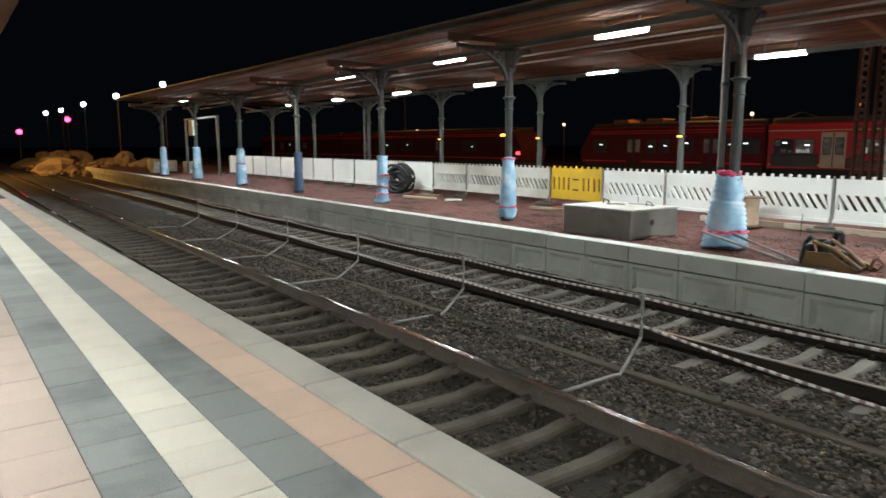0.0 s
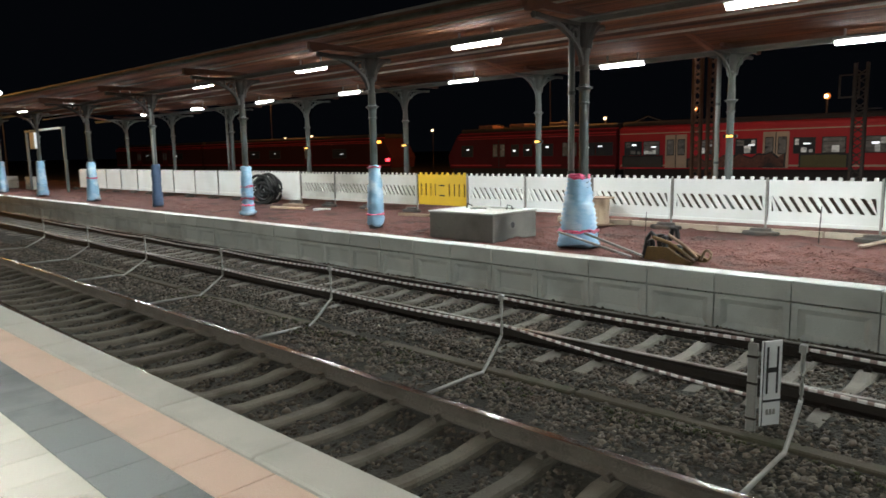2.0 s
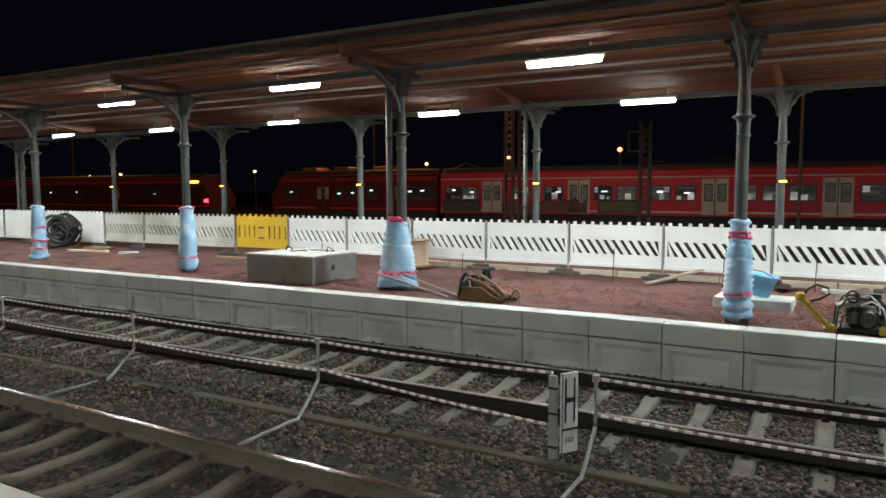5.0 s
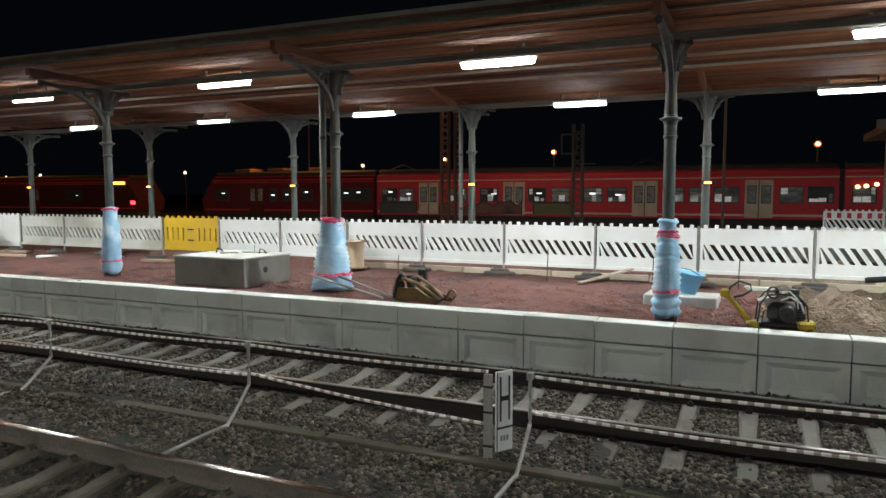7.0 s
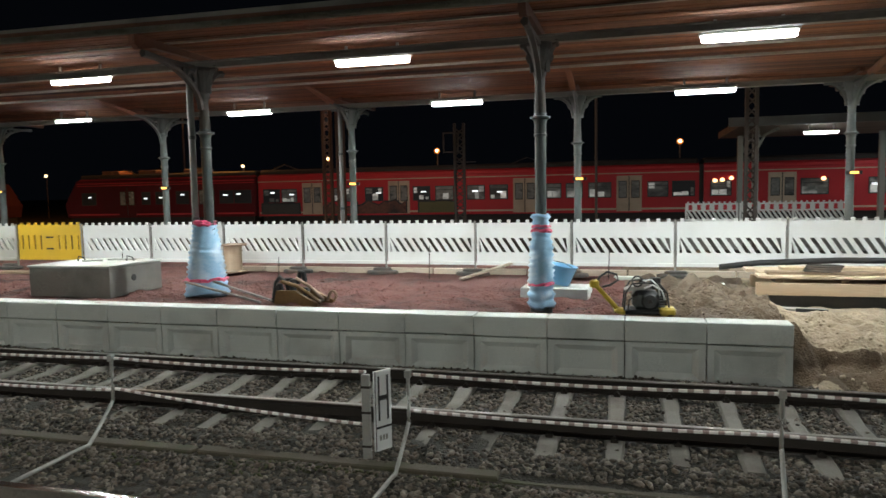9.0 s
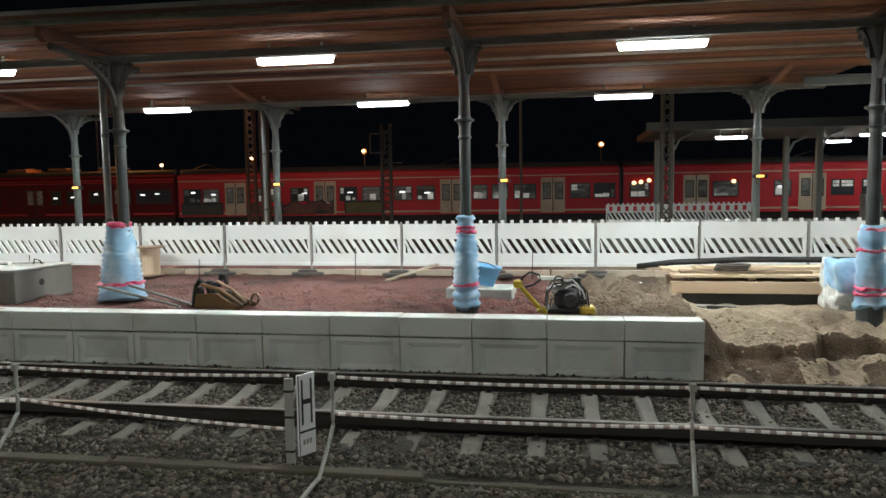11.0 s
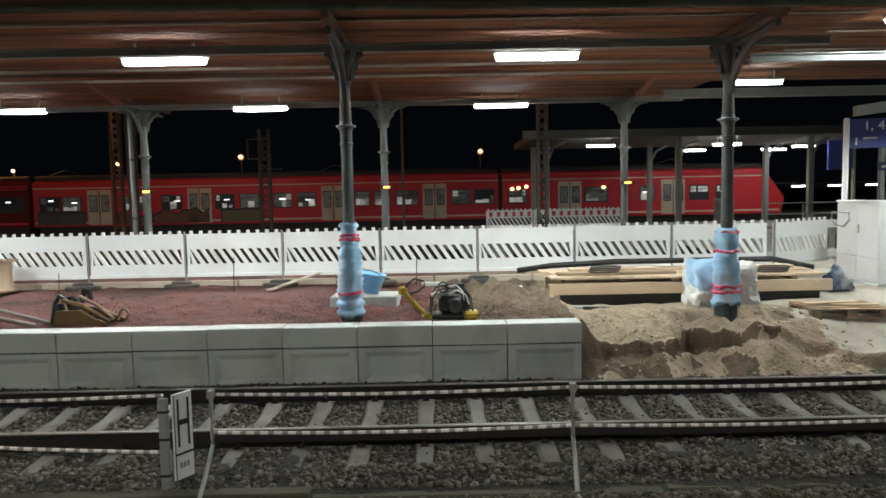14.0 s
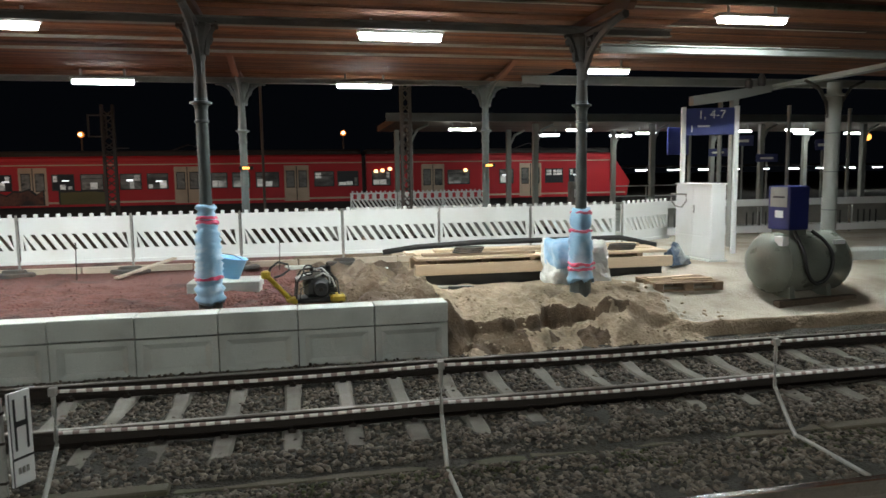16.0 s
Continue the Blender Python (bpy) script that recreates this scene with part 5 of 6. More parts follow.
# ---- odds and ends along the fence ----
WOOD_PALE = make("grey_pale_timber", (0.45, 0.38, 0.29), (0.55, 0.47, 0.37), 0.8, 3, 45, 0.15, stain=(0.28, 0.18, 0.13), amount=0.7, stretch=(0.3, 3, 3))
coil = thing("pipe_coil", "big black coil of corrugated plastic pipe leaning on the fence", "pipe coil", (-24.0, 4.2, 0.0), turn=22)
bm = bmesh.new()
spiral = []
for k in range(15 * 24):
    R = 0.13 + 0.125 * (abs((k // 24) % 6 - 3)) + 0.03 * math.sin(k * 0.9)
    a = k * math.pi / 12
    spiral.append((R * math.cos(a), -0.3 + 0.6 * k / 360, 0.5 + R * math.sin(a)))
pipe(bm, spiral, 0.05, 6)
part("winding", bm, RUBBER, coil, smooth=True)
for k, x in enumerate((-11.0, -9.0, -7.0, -5.0, -3.0, -1.0, 1.0)):
    t = thing("timber_kerb", "pale timber board lying along the foot of the fence", "timber", (x, 4.98 + 0.01 * (k % 2), -0.05), "boards along the fence")
    part("board", B(-0.98, 0.98, -0.06, 0.06, 0.0, 0.12, 0.006), WOOD_PALE, t)
for x, y, w, d, r, lab, mt in ((-19.9, 3.6, 0.5, 0.25, 20, "white plastic offcut on the gravel", WHITE), (-21.5, 3.4, 1.6, 0.12, 8, "pale plank lying on the gravel", WOOD_NEW), (-18.2, 4.3, 0.9, 0.2, -12, "weathered plank lying by the fence", WOOD_OLD), (-16.0, 3.9, 1.2, 0.15, 5, "weathered plank lying on the gravel", WOOD_OLD), (-22.3, 4.3, 1.0, 0.3, 15, "weathered boards lying by the fence", WOOD_OLD), (-2.0, 4.4, 0.5, 0.16, -6, "grey stone offcut on the gravel", CONCRETE), (-0.57, 3.6, 0.4, 0.2, -10, "pale paper sack lying on sand", WHITE)):
    t = thing("offcut", lab, "debris", (x, y, -0.05), turn=r)
    part("piece", B(-w / 2, w / 2, -d / 2, d / 2, 0.0, 0.07, 0.012), mt, t)
lean_board = thing("offcut", "pale plank leaning on the foot of the fence", "debris", (-5.15, 3.95, -0.05))
lean_board.matrix_basis = Matrix.Translation((-5.15, 3.95, -0.04)) @ Vector((0.85, 1.0, 0.22)).to_track_quat("X", "Z").to_matrix().to_4x4()
part("piece", B(0, 1.3, -0.06, 0.06, 0.0, 0.035, 0.005), WOOD_PALE, lean_board)
for x, h in ((-10.7, 0.5), (-9.3, 0.35), (-5.9, 0.6), (-3.85, 0.5), (-2.35, 0.55), (-13.3, 0.45)):
    t = thing("marking_rod", "thin rusty iron rod stuck upright in the gravel", "rod", (x, 4.3, -0.1), "iron rods")
    bm = bmesh.new()
    rod(bm, (0, 0, 0), (0.02, 0, h + 0.1), 0.009, seg=6)
    part("rod", bm, RUST, t)

stones("fill_clods", 260, -2.7, 0.0, [(0.4, 3.2)], 0.022, "brown clods of trodden fill round the plate compactor", 19, MIXED, fill_height)
stones("gravel_clods", 1100, -14, -2.4, [(0.4, 3.6)], 0.018, "dark red lumps of loose gravel on the fill", 20, GRAVEL, fill_height)
stones("sand_clods", 130, 0.1, 4.6, [(-0.25, 1.5), (-0.1, 0.7)], 0.035, "clods and crumbs of brown sand in the dug ground", 8, SAND, dug_height)
for x in COLS_FAR[:6]:
    t = thing("marker_lamp", "small amber marker lamp fixed to a column", "lamp", (x + 0.05, 7.5, 1.93), "amber marker lamps")
    part("lens", B(-0.08, 0.08, -0.02, 0.02, -0.025, 0.025, 0.01), glow("amber_lens", (1.0, 0.5, 0.1), 3.0), t)
    part("backplate", B(-0.16, 0.16, 0.021, 0.09, -0.04, 0.04), BLACK, t)

# ---- the newer bay of the roof beyond the old columns ----
c6 = thing("platform_column", "thick round grey steel column carrying a white beam", "column", (9.75, 4.5, -0.1))
bm = bmesh.new()
lathe(bm, [(0.22, 0), (0.22, 0.04), (0.155, 0.05), (0.155, 3.42), (0.22, 3.43), (0.22, 3.47), (0.15, 3.48), (0.15, 3.72)], 24)
part("shaft", bm, STEEL_GREY, c6)
for dx, dy in ((-1, 0), (1, 0), (0, 1)):
    bm = bmesh.new()
    pipe(bm, [(dx * 0.14, dy * 0.14, 2.95), (dx * 0.2, dy * 0.2, 3.3), (dx * 0.42, dy * 0.42, 3.62), (dx * 0.75, dy * 0.75, 3.76)], 0.035, 6)
    part("bracket", bm, DARK_IRON, c6, "dark curved bracket")
for z in (0.9, 1.75, 2.6):
    bm = bmesh.new()
    lathe(bm, [(0.154, z), (0.159, z + 0.005), (0.159, z + 0.02), (0.154, z + 0.025)], 24)
    part("seam", bm, IRON, c6)
beam("beam_bay", 3.4, 16.0, 2.7, 3.84, 3.98, 0.14, STEEL_GREY, "pale steel beam of the newer roof bay")
beam("beam_bay", 3.4, 16.0, 7.2, 3.86, 4.06, 0.2, STEEL_GREY, "grey steel beam of the newer roof bay")
solo("beam_bay_cross", B(9.6, 9.9, 1.4, 7.6, 3.72, 3.815), STEEL_GREY, "grey cross beam over the thick column", "beam", "structure")
canopy = thing("cantilever_frame", "grey steel post with a sloping cantilever arm beside the sign", "frame", (8.5, 6.3, -0.1))
part("post", B(-0.08, 0.08, -0.08, 0.08, -0.15, 3.62, 0.01), STEEL_GREY, canopy)
bm = bmesh.new()
extrude(bm, [(-1.15, 3.38), (0.0, 3.52), (0.95, 3.72), (0.95, 3.9), (-1.15, 3.6)], 0.2, Matrix.Translation((0, -0.1, 0)))
part("arm", bm, STEEL_GREY, canopy)
for x, z, h in ((0.35, 3.84, 0.2), (0.7, 3.9, 0.26)):
    bm = bmesh.new()
    lathe(bm, [(0.07, z - 0.05), (0.09, z), (0.09, z + h * 0.6), (0.04, z + h)], 10, (x, -0.05, 0))
    part("insulator", bm, DARK_IRON, canopy, "dark fitting on the arm")

# direction sign on two posts
sign = thing("direction_sign", "dark blue platform direction sign on two pale posts", "sign", (7.7, 5.0, -0.1), turn=159)
SIGN_BLUE = make("sign_blue", (0.02, 0.03, 0.14), (0.028, 0.04, 0.18), 0.4, 5, 60, 0.02)
for x in (0.0, 1.14):
    part("post", B(x - 0.05, x + 0.05, -0.05, 0.05, -0.15, 3.25, 0.01), WHITE, sign, "pale square post")
board = part("board", B(0.052, 1.088, -0.03, 0.03, 2.62, 3.22, 0.01), SIGN_BLUE, sign)


def lettering(text, size, m, parent, material):
    cu = bpy.data.curves.new("lettering", "FONT")
    cu.body, cu.size, cu.extrude = text, size, 0.002
    tmp = bpy.data.objects.new("tmp", cu)
    me = bpy.data.meshes.new_from_object(tmp)
    bpy.data.objects.remove(tmp)
    me.materials.append(material)
    ob = new("lettering", me)
    ob.parent, ob.matrix_basis = parent, m
    return tagged(ob, "white platform numbers")


lettering("1, 4-7", 0.26, pose(0.84, 0.034, 2.99, 90, 0, 180), board, WHITE)
part("arrow", B(0.95, 0.975, 0.031, 0.036, 2.69, 2.84), WHITE, board)
part("print_bar", B(0.58, 0.84, 0.031, 0.036, 2.8, 2.84), WHITE, board)
small = thing("hanging_sign", "small dark blue sign on a pole", "sign", (7.72, 7.5, 0.0))
part("board", B(-0.3, 0.3, -0.03, 0.03, 2.15, 2.85, 0.01), SIGN_BLUE, small)
part("pole", B(0.3, 0.36, -0.03, 0.03, -0.1, 3.0), STEEL_GREY, small)

# balustrade round a stair behind the tank
rail_set = thing("balustrade", "grey metal balustrade with glazed panels and wide white bands", "railing", (8.2, 9.0, -0.1))
# bands stand in for white fences farther back, heights fitted to the view
for z, h in ((0.78, 0.2), (0.0, 0.2)):
    part("handrail", B(-0.2, 13.0, -0.04, 0.04, z, z + h, 0.01), WHITE, rail_set, "wide white band")
for k in range(9):
    part("post", B(k * 1.55 - 0.03, k * 1.55 + 0.03, 0.045, 0.1, -0.15, 1.0), STEEL_GREY, rail_set)
for k in range(8):
    part("panel", B(k * 1.55 + 0.08, k * 1.55 + 1.47, 0.05, 0.065, 0.24, 0.76), CONCRETE_DARK, rail_set, "grey infill panel")
for k in range(60):
    if k % 6 < 4:
        part("bar", B(k * 0.21 + 0.1, k * 0.21 + 0.13, -0.02, 0.0, 0.205, 0.6), BLACK, rail_set)
floor_right = solo("floor_right", B(7.6, 40, 9.65, 22, -0.4, -0.1), CONCRETE, "pale concrete platform floor beyond the cabinet", "floor", "structure")
kerb_right = thing("concrete_kerb", "pale concrete kerb block behind the tank", "kerb", (9.6, 3.6, -0.18))
part("block", B(-1.6, 6.0, -0.3, 0.3, -0.25, 0.2, 0.02), CONCRETE, kerb_right)

# ---- the second platform with its own roof ----
SOFFIT = make("dim_grey_boards", (0.09, 0.065, 0.05), (0.16, 0.12, 0.09), 0.85, 1.6, 40, 0.2, stain=(0.05, 0.04, 0.035), amount=0.7, stretch=(0.12, 3, 3))
solo("roof_second", B(2.3, 60, 21.6, 29.2, 4.1, 4.4), SOFFIT, "dark boarded roof of the second platform", "roof", "structure")
solo("floor_second", B(-2, 60, 22.3, 28.4, -0.8, 0.0), CONCRETE_DARK, "dim concrete second platform", "floor", "structure")
solo("trim_second_roof", B(1.85, 60, 21.5, 21.58, 4.08, 4.44), IRON, "grey fascia of the second platform's roof", "trim", "structure")
second = None
for x in (3.1, 9.2, 15.3, 21.4, 27.5, 33.6, 39.7):
    for y in (23.0, 27.4):
        if second is None:
            second = thing("roof_post", "grey steel post under the second platform's roof", "column", (x, y, 0), "posts of the second platform")
            part("post", B(-0.12, 0.12, -0.12, 0.12, 0, 4.09, 0.01), STEEL_GREY, second)
            bm = bmesh.new()
            pipe(bm, [(0, 0, 3.1), (0.35, 0, 3.8), (0.9, 0, 4.06)], 0.06, 6)
            part("brace", bm, STEEL_GREY, second)
        else:
            copy_thing(second, pose(x, y, 0))
dim = None
for x, y in ((5.58, 22.9), (11.6, 27.8), (11.64, 23.5), (16.2, 28.4), (16.65, 26.1), (21.2, 24.5), (23.9, 23.6), (26.6, 26.4), (30, 26.4), (30, 23.2), (37, 24.5)):
    if dim is None:
        dim = luminaire(glow("dimmer_diffuser", (0.95, 1.0, 0.96), TUBE * 0.18))
        dim.matrix_basis = pose(x, y, 3.8)
    else:
        copy_thing(dim, pose(x, y, 3.8))
rail2 = thing("ramp_railing", "grey tube railing on the second platform", "railing", (14.2, 22.6, 0.0))
for z in (0.55, 1.05):
    bm = bmesh.new()
    rod(bm, (-1.2, 0, z), (4.2, 0, z), 0.03, seg=8)
    part("rail", bm, STEEL_GREY, rail2)
for x in (-1.2, 0.6, 2.4, 4.2):
    bm = bmesh.new()
    rod(bm, (x, 0, 0), (x, 0, 1.07), 0.035, seg=8)
    part("post", bm, STEEL_GREY, rail2)
bin_ = thing("litter_bin", "grey litter bin with pale notice on the second platform", "litter bin", (11.2, 22.7, 0.0))
part("body", B(-0.35, 0.35, -0.3, 0.3, 0, 1.3, 0.03), CONCRETE_DARK, bin_)
part("notice", B(-0.25, 0.25, -0.306, -0.301, 0.55, 0.95), WHITE, bin_)

solo("floor_between", B(-1, 8, 19.2, 21, -0.85, -0.02), CONCRETE_DARK, "dim concrete strip between the tracks", "floor", "structure")
# red and white barriers before the second platform
RW = make("red_barrier_paint", (0.5, 0.03, 0.04), (0.58, 0.05, 0.06), 0.5, 5, 50, 0.05)
for k, x in enumerate((0.1, 2.1, 4.0)):
    t = thing("construction_barrier", "white barrier panel with red blocks and slanted slots", "barrier", (x, 20.0, 0.0), "red and white barriers", turn=1.5 * k - 1)
    o = new("board", FB)
    o.parent, o.location = t, (0.0, 0, 0.0)
    for xx in (0.2, 1.74):
        part("foot", B(xx - 0.1, xx + 0.1, -0.2, 0.2, -0.02, 0.14), FOOT, t)
    for i in range(6):
        part("red_block", B(0.12 + 0.32 * i, 0.26 + 0.32 * i, -0.034, -0.031, 0.76, 0.96), RW, t)

# ---- red trains ----
RED = make("train_red", (0.42, 0.007, 0.014), (0.52, 0.01, 0.02), 0.55, 1.2, 40, 0.03, stain=(0.33, 0.01, 0.025), amount=0.4)
PALE = make("train_door_beige", (0.42, 0.33, 0.24), (0.52, 0.42, 0.31), 0.5, 3, 40, 0.03, stain=(0.3, 0.22, 0.15), amount=0.5)
DARK_ROOF = make("train_roof", (0.012, 0.01, 0.01), (0.025, 0.02, 0.018), 0.7, 3, 40, 0.1)
PANE = make("train_glass", (0.03, 0.035, 0.04), (0.06, 0.065, 0.07), 0.08, 2, 20, 0.0)
# self-glowing tones that paint reflected light on the train panes
PANE_GLOW = make("pale_pane_glow", (0.3, 0.31, 0.29), (0.85, 0.85, 0.8), 0.4, 1.5, 2.6, 0.0, stain=(0.03, 0.035, 0.03), amount=0.95, stretch=(1.0, 1.0, 1.8), emit=0.32)
PANE_GLOW_DIM = make("faint_pane_glow", (0.02, 0.025, 0.025), (0.3, 0.3, 0.28), 0.4, 1.7, 3.0, 0.0, stain=(0.02, 0.02, 0.02), amount=0.9, stretch=(1.0, 1.0, 1.8), emit=0.03)
OLIVE = make("olive_graffiti", (0.075, 0.07, 0.022), (0.13, 0.12, 0.045), 0.6, 1.4, 30, 0.03, stain=(0.04, 0.036, 0.02), amount=0.7)
SLATE = make("slate_graffiti", (0.03, 0.03, 0.03), (0.07, 0.066, 0.06), 0.6, 1.4, 30, 0.03, stain=(0.02, 0.02, 0.02), amount=0.7)
RUST_TAG = make("brown_graffiti", (0.06, 0.02, 0.015), (0.2, 0.08, 0.05), 0.6, 2.4, 6, 0.03, stain=(0.02, 0.018, 0.018), amount=0.9)
# two darkened copies of the train red paint shade on the unlit coaches
RED_SHADED = make("shaded_train_red", (0.09, 0.0035, 0.007), (0.135, 0.005, 0.01), 0.9, 1.2, 40, 0.03, stain=(0.08, 0.01, 0.01), amount=0.5)
RED_DEEP_SHADE = make("deep_shade_train_red", (0.03, 0.002, 0.003), (0.055, 0.004, 0.005), 0.95, 1.2, 40, 0.03)
# glowing material that paints glints on the train windows
GLINT_WHITE = glow("white_pane_glint", (0.9, 0.95, 1.0), 1.6)
GLINT_WARM = glow("warm_pane_glint", (1.0, 0.62, 0.3), 3.0)


def car(parent, x0, x1, doors, windows, nose=0.0, tail=0.0, y=31.0, paint=RED):
    """One coach: body with sloped ends, leaning cornice, roof, sole bar, doors and windows."""
    bm = bmesh.new()
    extrude(bm, [(x0, 0.3), (x1, 0.3), (x1 + nose * 0.2, 1.2), (x1 - nose * 0.8, 2.6), (x1 - nose, 2.85), (x0 + tail, 2.85), (x0 + tail * 0.8, 2.6), (x0 - tail * 0.2, 1.2)], 2.8, Matrix.Translation((0, y, 0)))
    body = part("car_body", bm, paint, parent)
    part("roof", B(x0 + tail, x1 - nose, y + 0.29, y + 2.55, 2.855, 3.25, 0.1), DARK_ROOF, body)
    part("underframe", B(x0 + 0.2, x1 - 0.2, y + 0.2, y + 2.6, -0.55, 0.295), DARK_ROOF, body)
    bm = bmesh.new()
    extrude(bm, [(-0.03, 2.6), (-0.02, 2.66), (0.1, 2.84), (0.28, 2.95), (0.28, 2.86), (-0.004, 2.6)], x1 - x0 - nose - tail, pose(x1 - nose, y, 0, 0, 0, 90))
    # full red above a shaded body paints the lit roof edge
    part("cornice", bm, RED, body, "full red leaning cornice, lighter than the shaded bodies")
    part("waist_stripe", B(x0 + tail, x1 - nose, y - 0.012, y - 0.003, 2.46, 2.52), PALE if paint == RED else RED, body)
    part("sole_stripe", B(x0 + 0.1, x1 - 0.1, y - 0.012, y - 0.003, 0.46, 0.56), PALE if paint == RED else RED, body)
    for d in doors:
        dr = part("door", B(d - 0.68, d + 0.68, y - 0.03, y - 0.004, 0.38, 2.36), PALE if paint == RED else RED_SHADED, body)
        for e in (-0.34, 0.34):
            part("pane_seal", B(d + e - 0.23, d + e + 0.23, y - 0.036, y - 0.031, 1.12, 2.08), BLACK, dr)
            part("door_pane", B(d + e - 0.19, d + e + 0.19, y - 0.042, y - 0.037, 1.17, 2.03), PANE_GLOW_DIM, dr)
        part("door_seam", B(d - 0.025, d + 0.025, y - 0.04, y - 0.031, 0.4, 2.34), BLACK, dr)
    for k, (a, b) in enumerate(windows):
        q = random.Random(int(a * 10))
        seal = part("window", B(a - 0.05, b + 0.05, y - 0.02, y - 0.004, 1.15, 2.02, 0.0), BLACK, body)
        part("pane", B(a, b, y - 0.03, y - 0.021, 1.2, 1.97), PANE_GLOW_DIM if paint == RED and q.random() < 0.5 else PANE, seal)
        # glowing patches laid on the pane imitate bright reflections
        if paint == RED:
            c = a + 0.03
            while c + 0.16 < b:
                e = min(b - 0.02, c + q.uniform(0.16, 0.42))
                low = q.choice((1.22, 1.22, 1.22, 1.62))
                part("seat_back", B(c, e, y - 0.034, y - 0.0305, low, low + q.uniform(0.14, 0.42) if low < 1.5 else 1.94), q.choice((PANE_GLOW, PANE_GLOW, PANE_GLOW_DIM)), seal, "glowing pale patch on the pane in place of reflected light")
                c = e + q.choice((0.015, 0.03, 0.12))
        part("vent_bar", B(a, b, y - 0.036, y - 0.031, 1.76, 1.785), BLACK, seal)
        # added glowing bar in front of the pane stands in for a glint
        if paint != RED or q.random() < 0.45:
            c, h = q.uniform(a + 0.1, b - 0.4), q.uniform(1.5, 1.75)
            part("cabin_lamp", B(c, c + q.uniform(0.2, 0.34), y - 0.043, y - 0.038, h, h + q.uniform(0.05, 0.1), 0.002), GLINT_WHITE, seal, "white glowing bar before the pane, painting a glint")
    for k in range(2):
        xx = x0 + 2.5 if k == 0 else x1 - 2.5
        bm = bmesh.new()
        for e in (-1.1, 1.1):
            rod(bm, (xx + e, y + 0.3, -0.12), (xx + e, y + 0.45, -0.12), 0.43, seg=16)
        part("bogie", bm, BLACK, body)
    return body


train = thing("red_train", "red regional electric train with beige doors and graffiti, standing unlit", "train", (0, 0, 0))
car(train, -40.2, -25.45, (-35.2, -29.0), ((-38.9, -37.8), (-34.0, -33.4), (-32.9, -32.2), (-31.3, -30.4), (-28.0, -27.05), (-26.9, -25.75)), tail=0.9, paint=RED_SHADED)
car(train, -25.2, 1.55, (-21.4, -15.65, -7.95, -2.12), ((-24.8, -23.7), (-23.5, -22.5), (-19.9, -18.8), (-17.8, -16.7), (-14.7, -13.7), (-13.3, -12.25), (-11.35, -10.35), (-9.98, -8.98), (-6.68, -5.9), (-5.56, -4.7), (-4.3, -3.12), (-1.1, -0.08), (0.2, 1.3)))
part("gangway", B(-25.45, -25.2, 31.3, 33.5, 0.2, 2.9), BLACK, train)
part("gangway", B(1.55, 1.8, 31.3, 33.5, 0.2, 2.9), BLACK, train)
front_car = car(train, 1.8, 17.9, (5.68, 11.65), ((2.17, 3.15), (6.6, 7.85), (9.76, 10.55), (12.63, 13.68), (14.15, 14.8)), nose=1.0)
# added glowing spots stand in for orange glints on the front coach
for x, z in ((2.35, 1.98), (2.72, 2.02), (3.16, 2.1), (7.62, 1.98)):
    bm = bmesh.new()
    lathe(bm, [(0.03, -0.1), (0.1, -0.06), (0.12, 0.0), (0.1, 0.06), (0.03, 0.1)], 10, (x, 30.9, z), squash=0.3)
    part("cabin_lamp", bm, GLINT_WARM, front_car, "warm glowing spot painting an orange glint in the window")
for g, (x0, x1, z0, z1, mt) in enumerate(((-24.9, -22.3, 0.4, 1.08, SLATE), (-20.6, -18.4, 0.4, 1.1, RUST_TAG), (-18.3, -15.2, 0.4, 1.2, RUST_TAG), (-14.35, -12.15, 0.42, 1.1, OLIVE))):
    lift = 30.955 - 0.02 * (g % 2)
    for grow, depth, m in ((0.09, 0.0, BLACK), (0.0, 0.007, mt)):
        bm = bmesh.new()
        rng = random.Random(int(x0 * 10))
        n, rough = 9, 0.05 if mt in (OLIVE, SLATE) else 0.4
        top = [(x1 + grow - (x1 - x0 + 2 * grow) * i / n, z1 + grow - rng.uniform(0, rough)) for i in range(n + 1)]
        extrude(bm, [(x0 - grow, z0), (x1 + grow, z0)] + top, 0.005, Matrix.Translation((0, lift - depth, 0)))
        part("graffiti", bm, m, train, "graffiti block painted on the coach side")
for x in (-36.5, -30.5, -24.0, -8.0, 12.0):
    bm = bmesh.new()
    pipe(bm, [(x - 1, 32.4, 3.25), (x, 32.4, 3.6), (x + 1, 32.4, 3.25)], 0.04, 6)
    part("roof_gear", bm, DARK_ROOF, train)
for x in (-37.0, -34.0, -30.4):
    part("roof_box", B(x - 0.7, x + 0.7, 31.6, 33.0, 3.2, 3.5, 0.05), RUST_TAG, train, "brown equipment box on the roof")
train2 = thing("red_train", "second red train standing farther off with its tail lamps lit", "train", (0, 0, 0))
car(train2, -108, -82, (-100, -92), ((-98, -96), (-89, -87)), y=31.5, paint=RED_DEEP_SHADE)
car(train2, -81.6, -47.8, (-75, -60), ((-71, -69), (-67, -65), (-56, -54)), nose=1.0, y=31.5, paint=RED_DEEP_SHADE)
part("tail_lamp", B(-48.3, -47.9, 31.4, 31.48, 0.85, 1.1), glow("tail_lamp_red", (1.0, 0.04, 0.06), 6.0), train2)
part("destination_display", B(-50.4, -49.0, 31.4, 31.48, 2.45, 2.65), glow("amber_display", (1.0, 0.45, 0.05), 5.0), train2)

# ---- masts, yard lamps and distant lights ----
RUSTY_MAST = make("rusty_lattice", (0.08, 0.038, 0.022), (0.16, 0.075, 0.04), 0.8, 5, 50, 0.2)
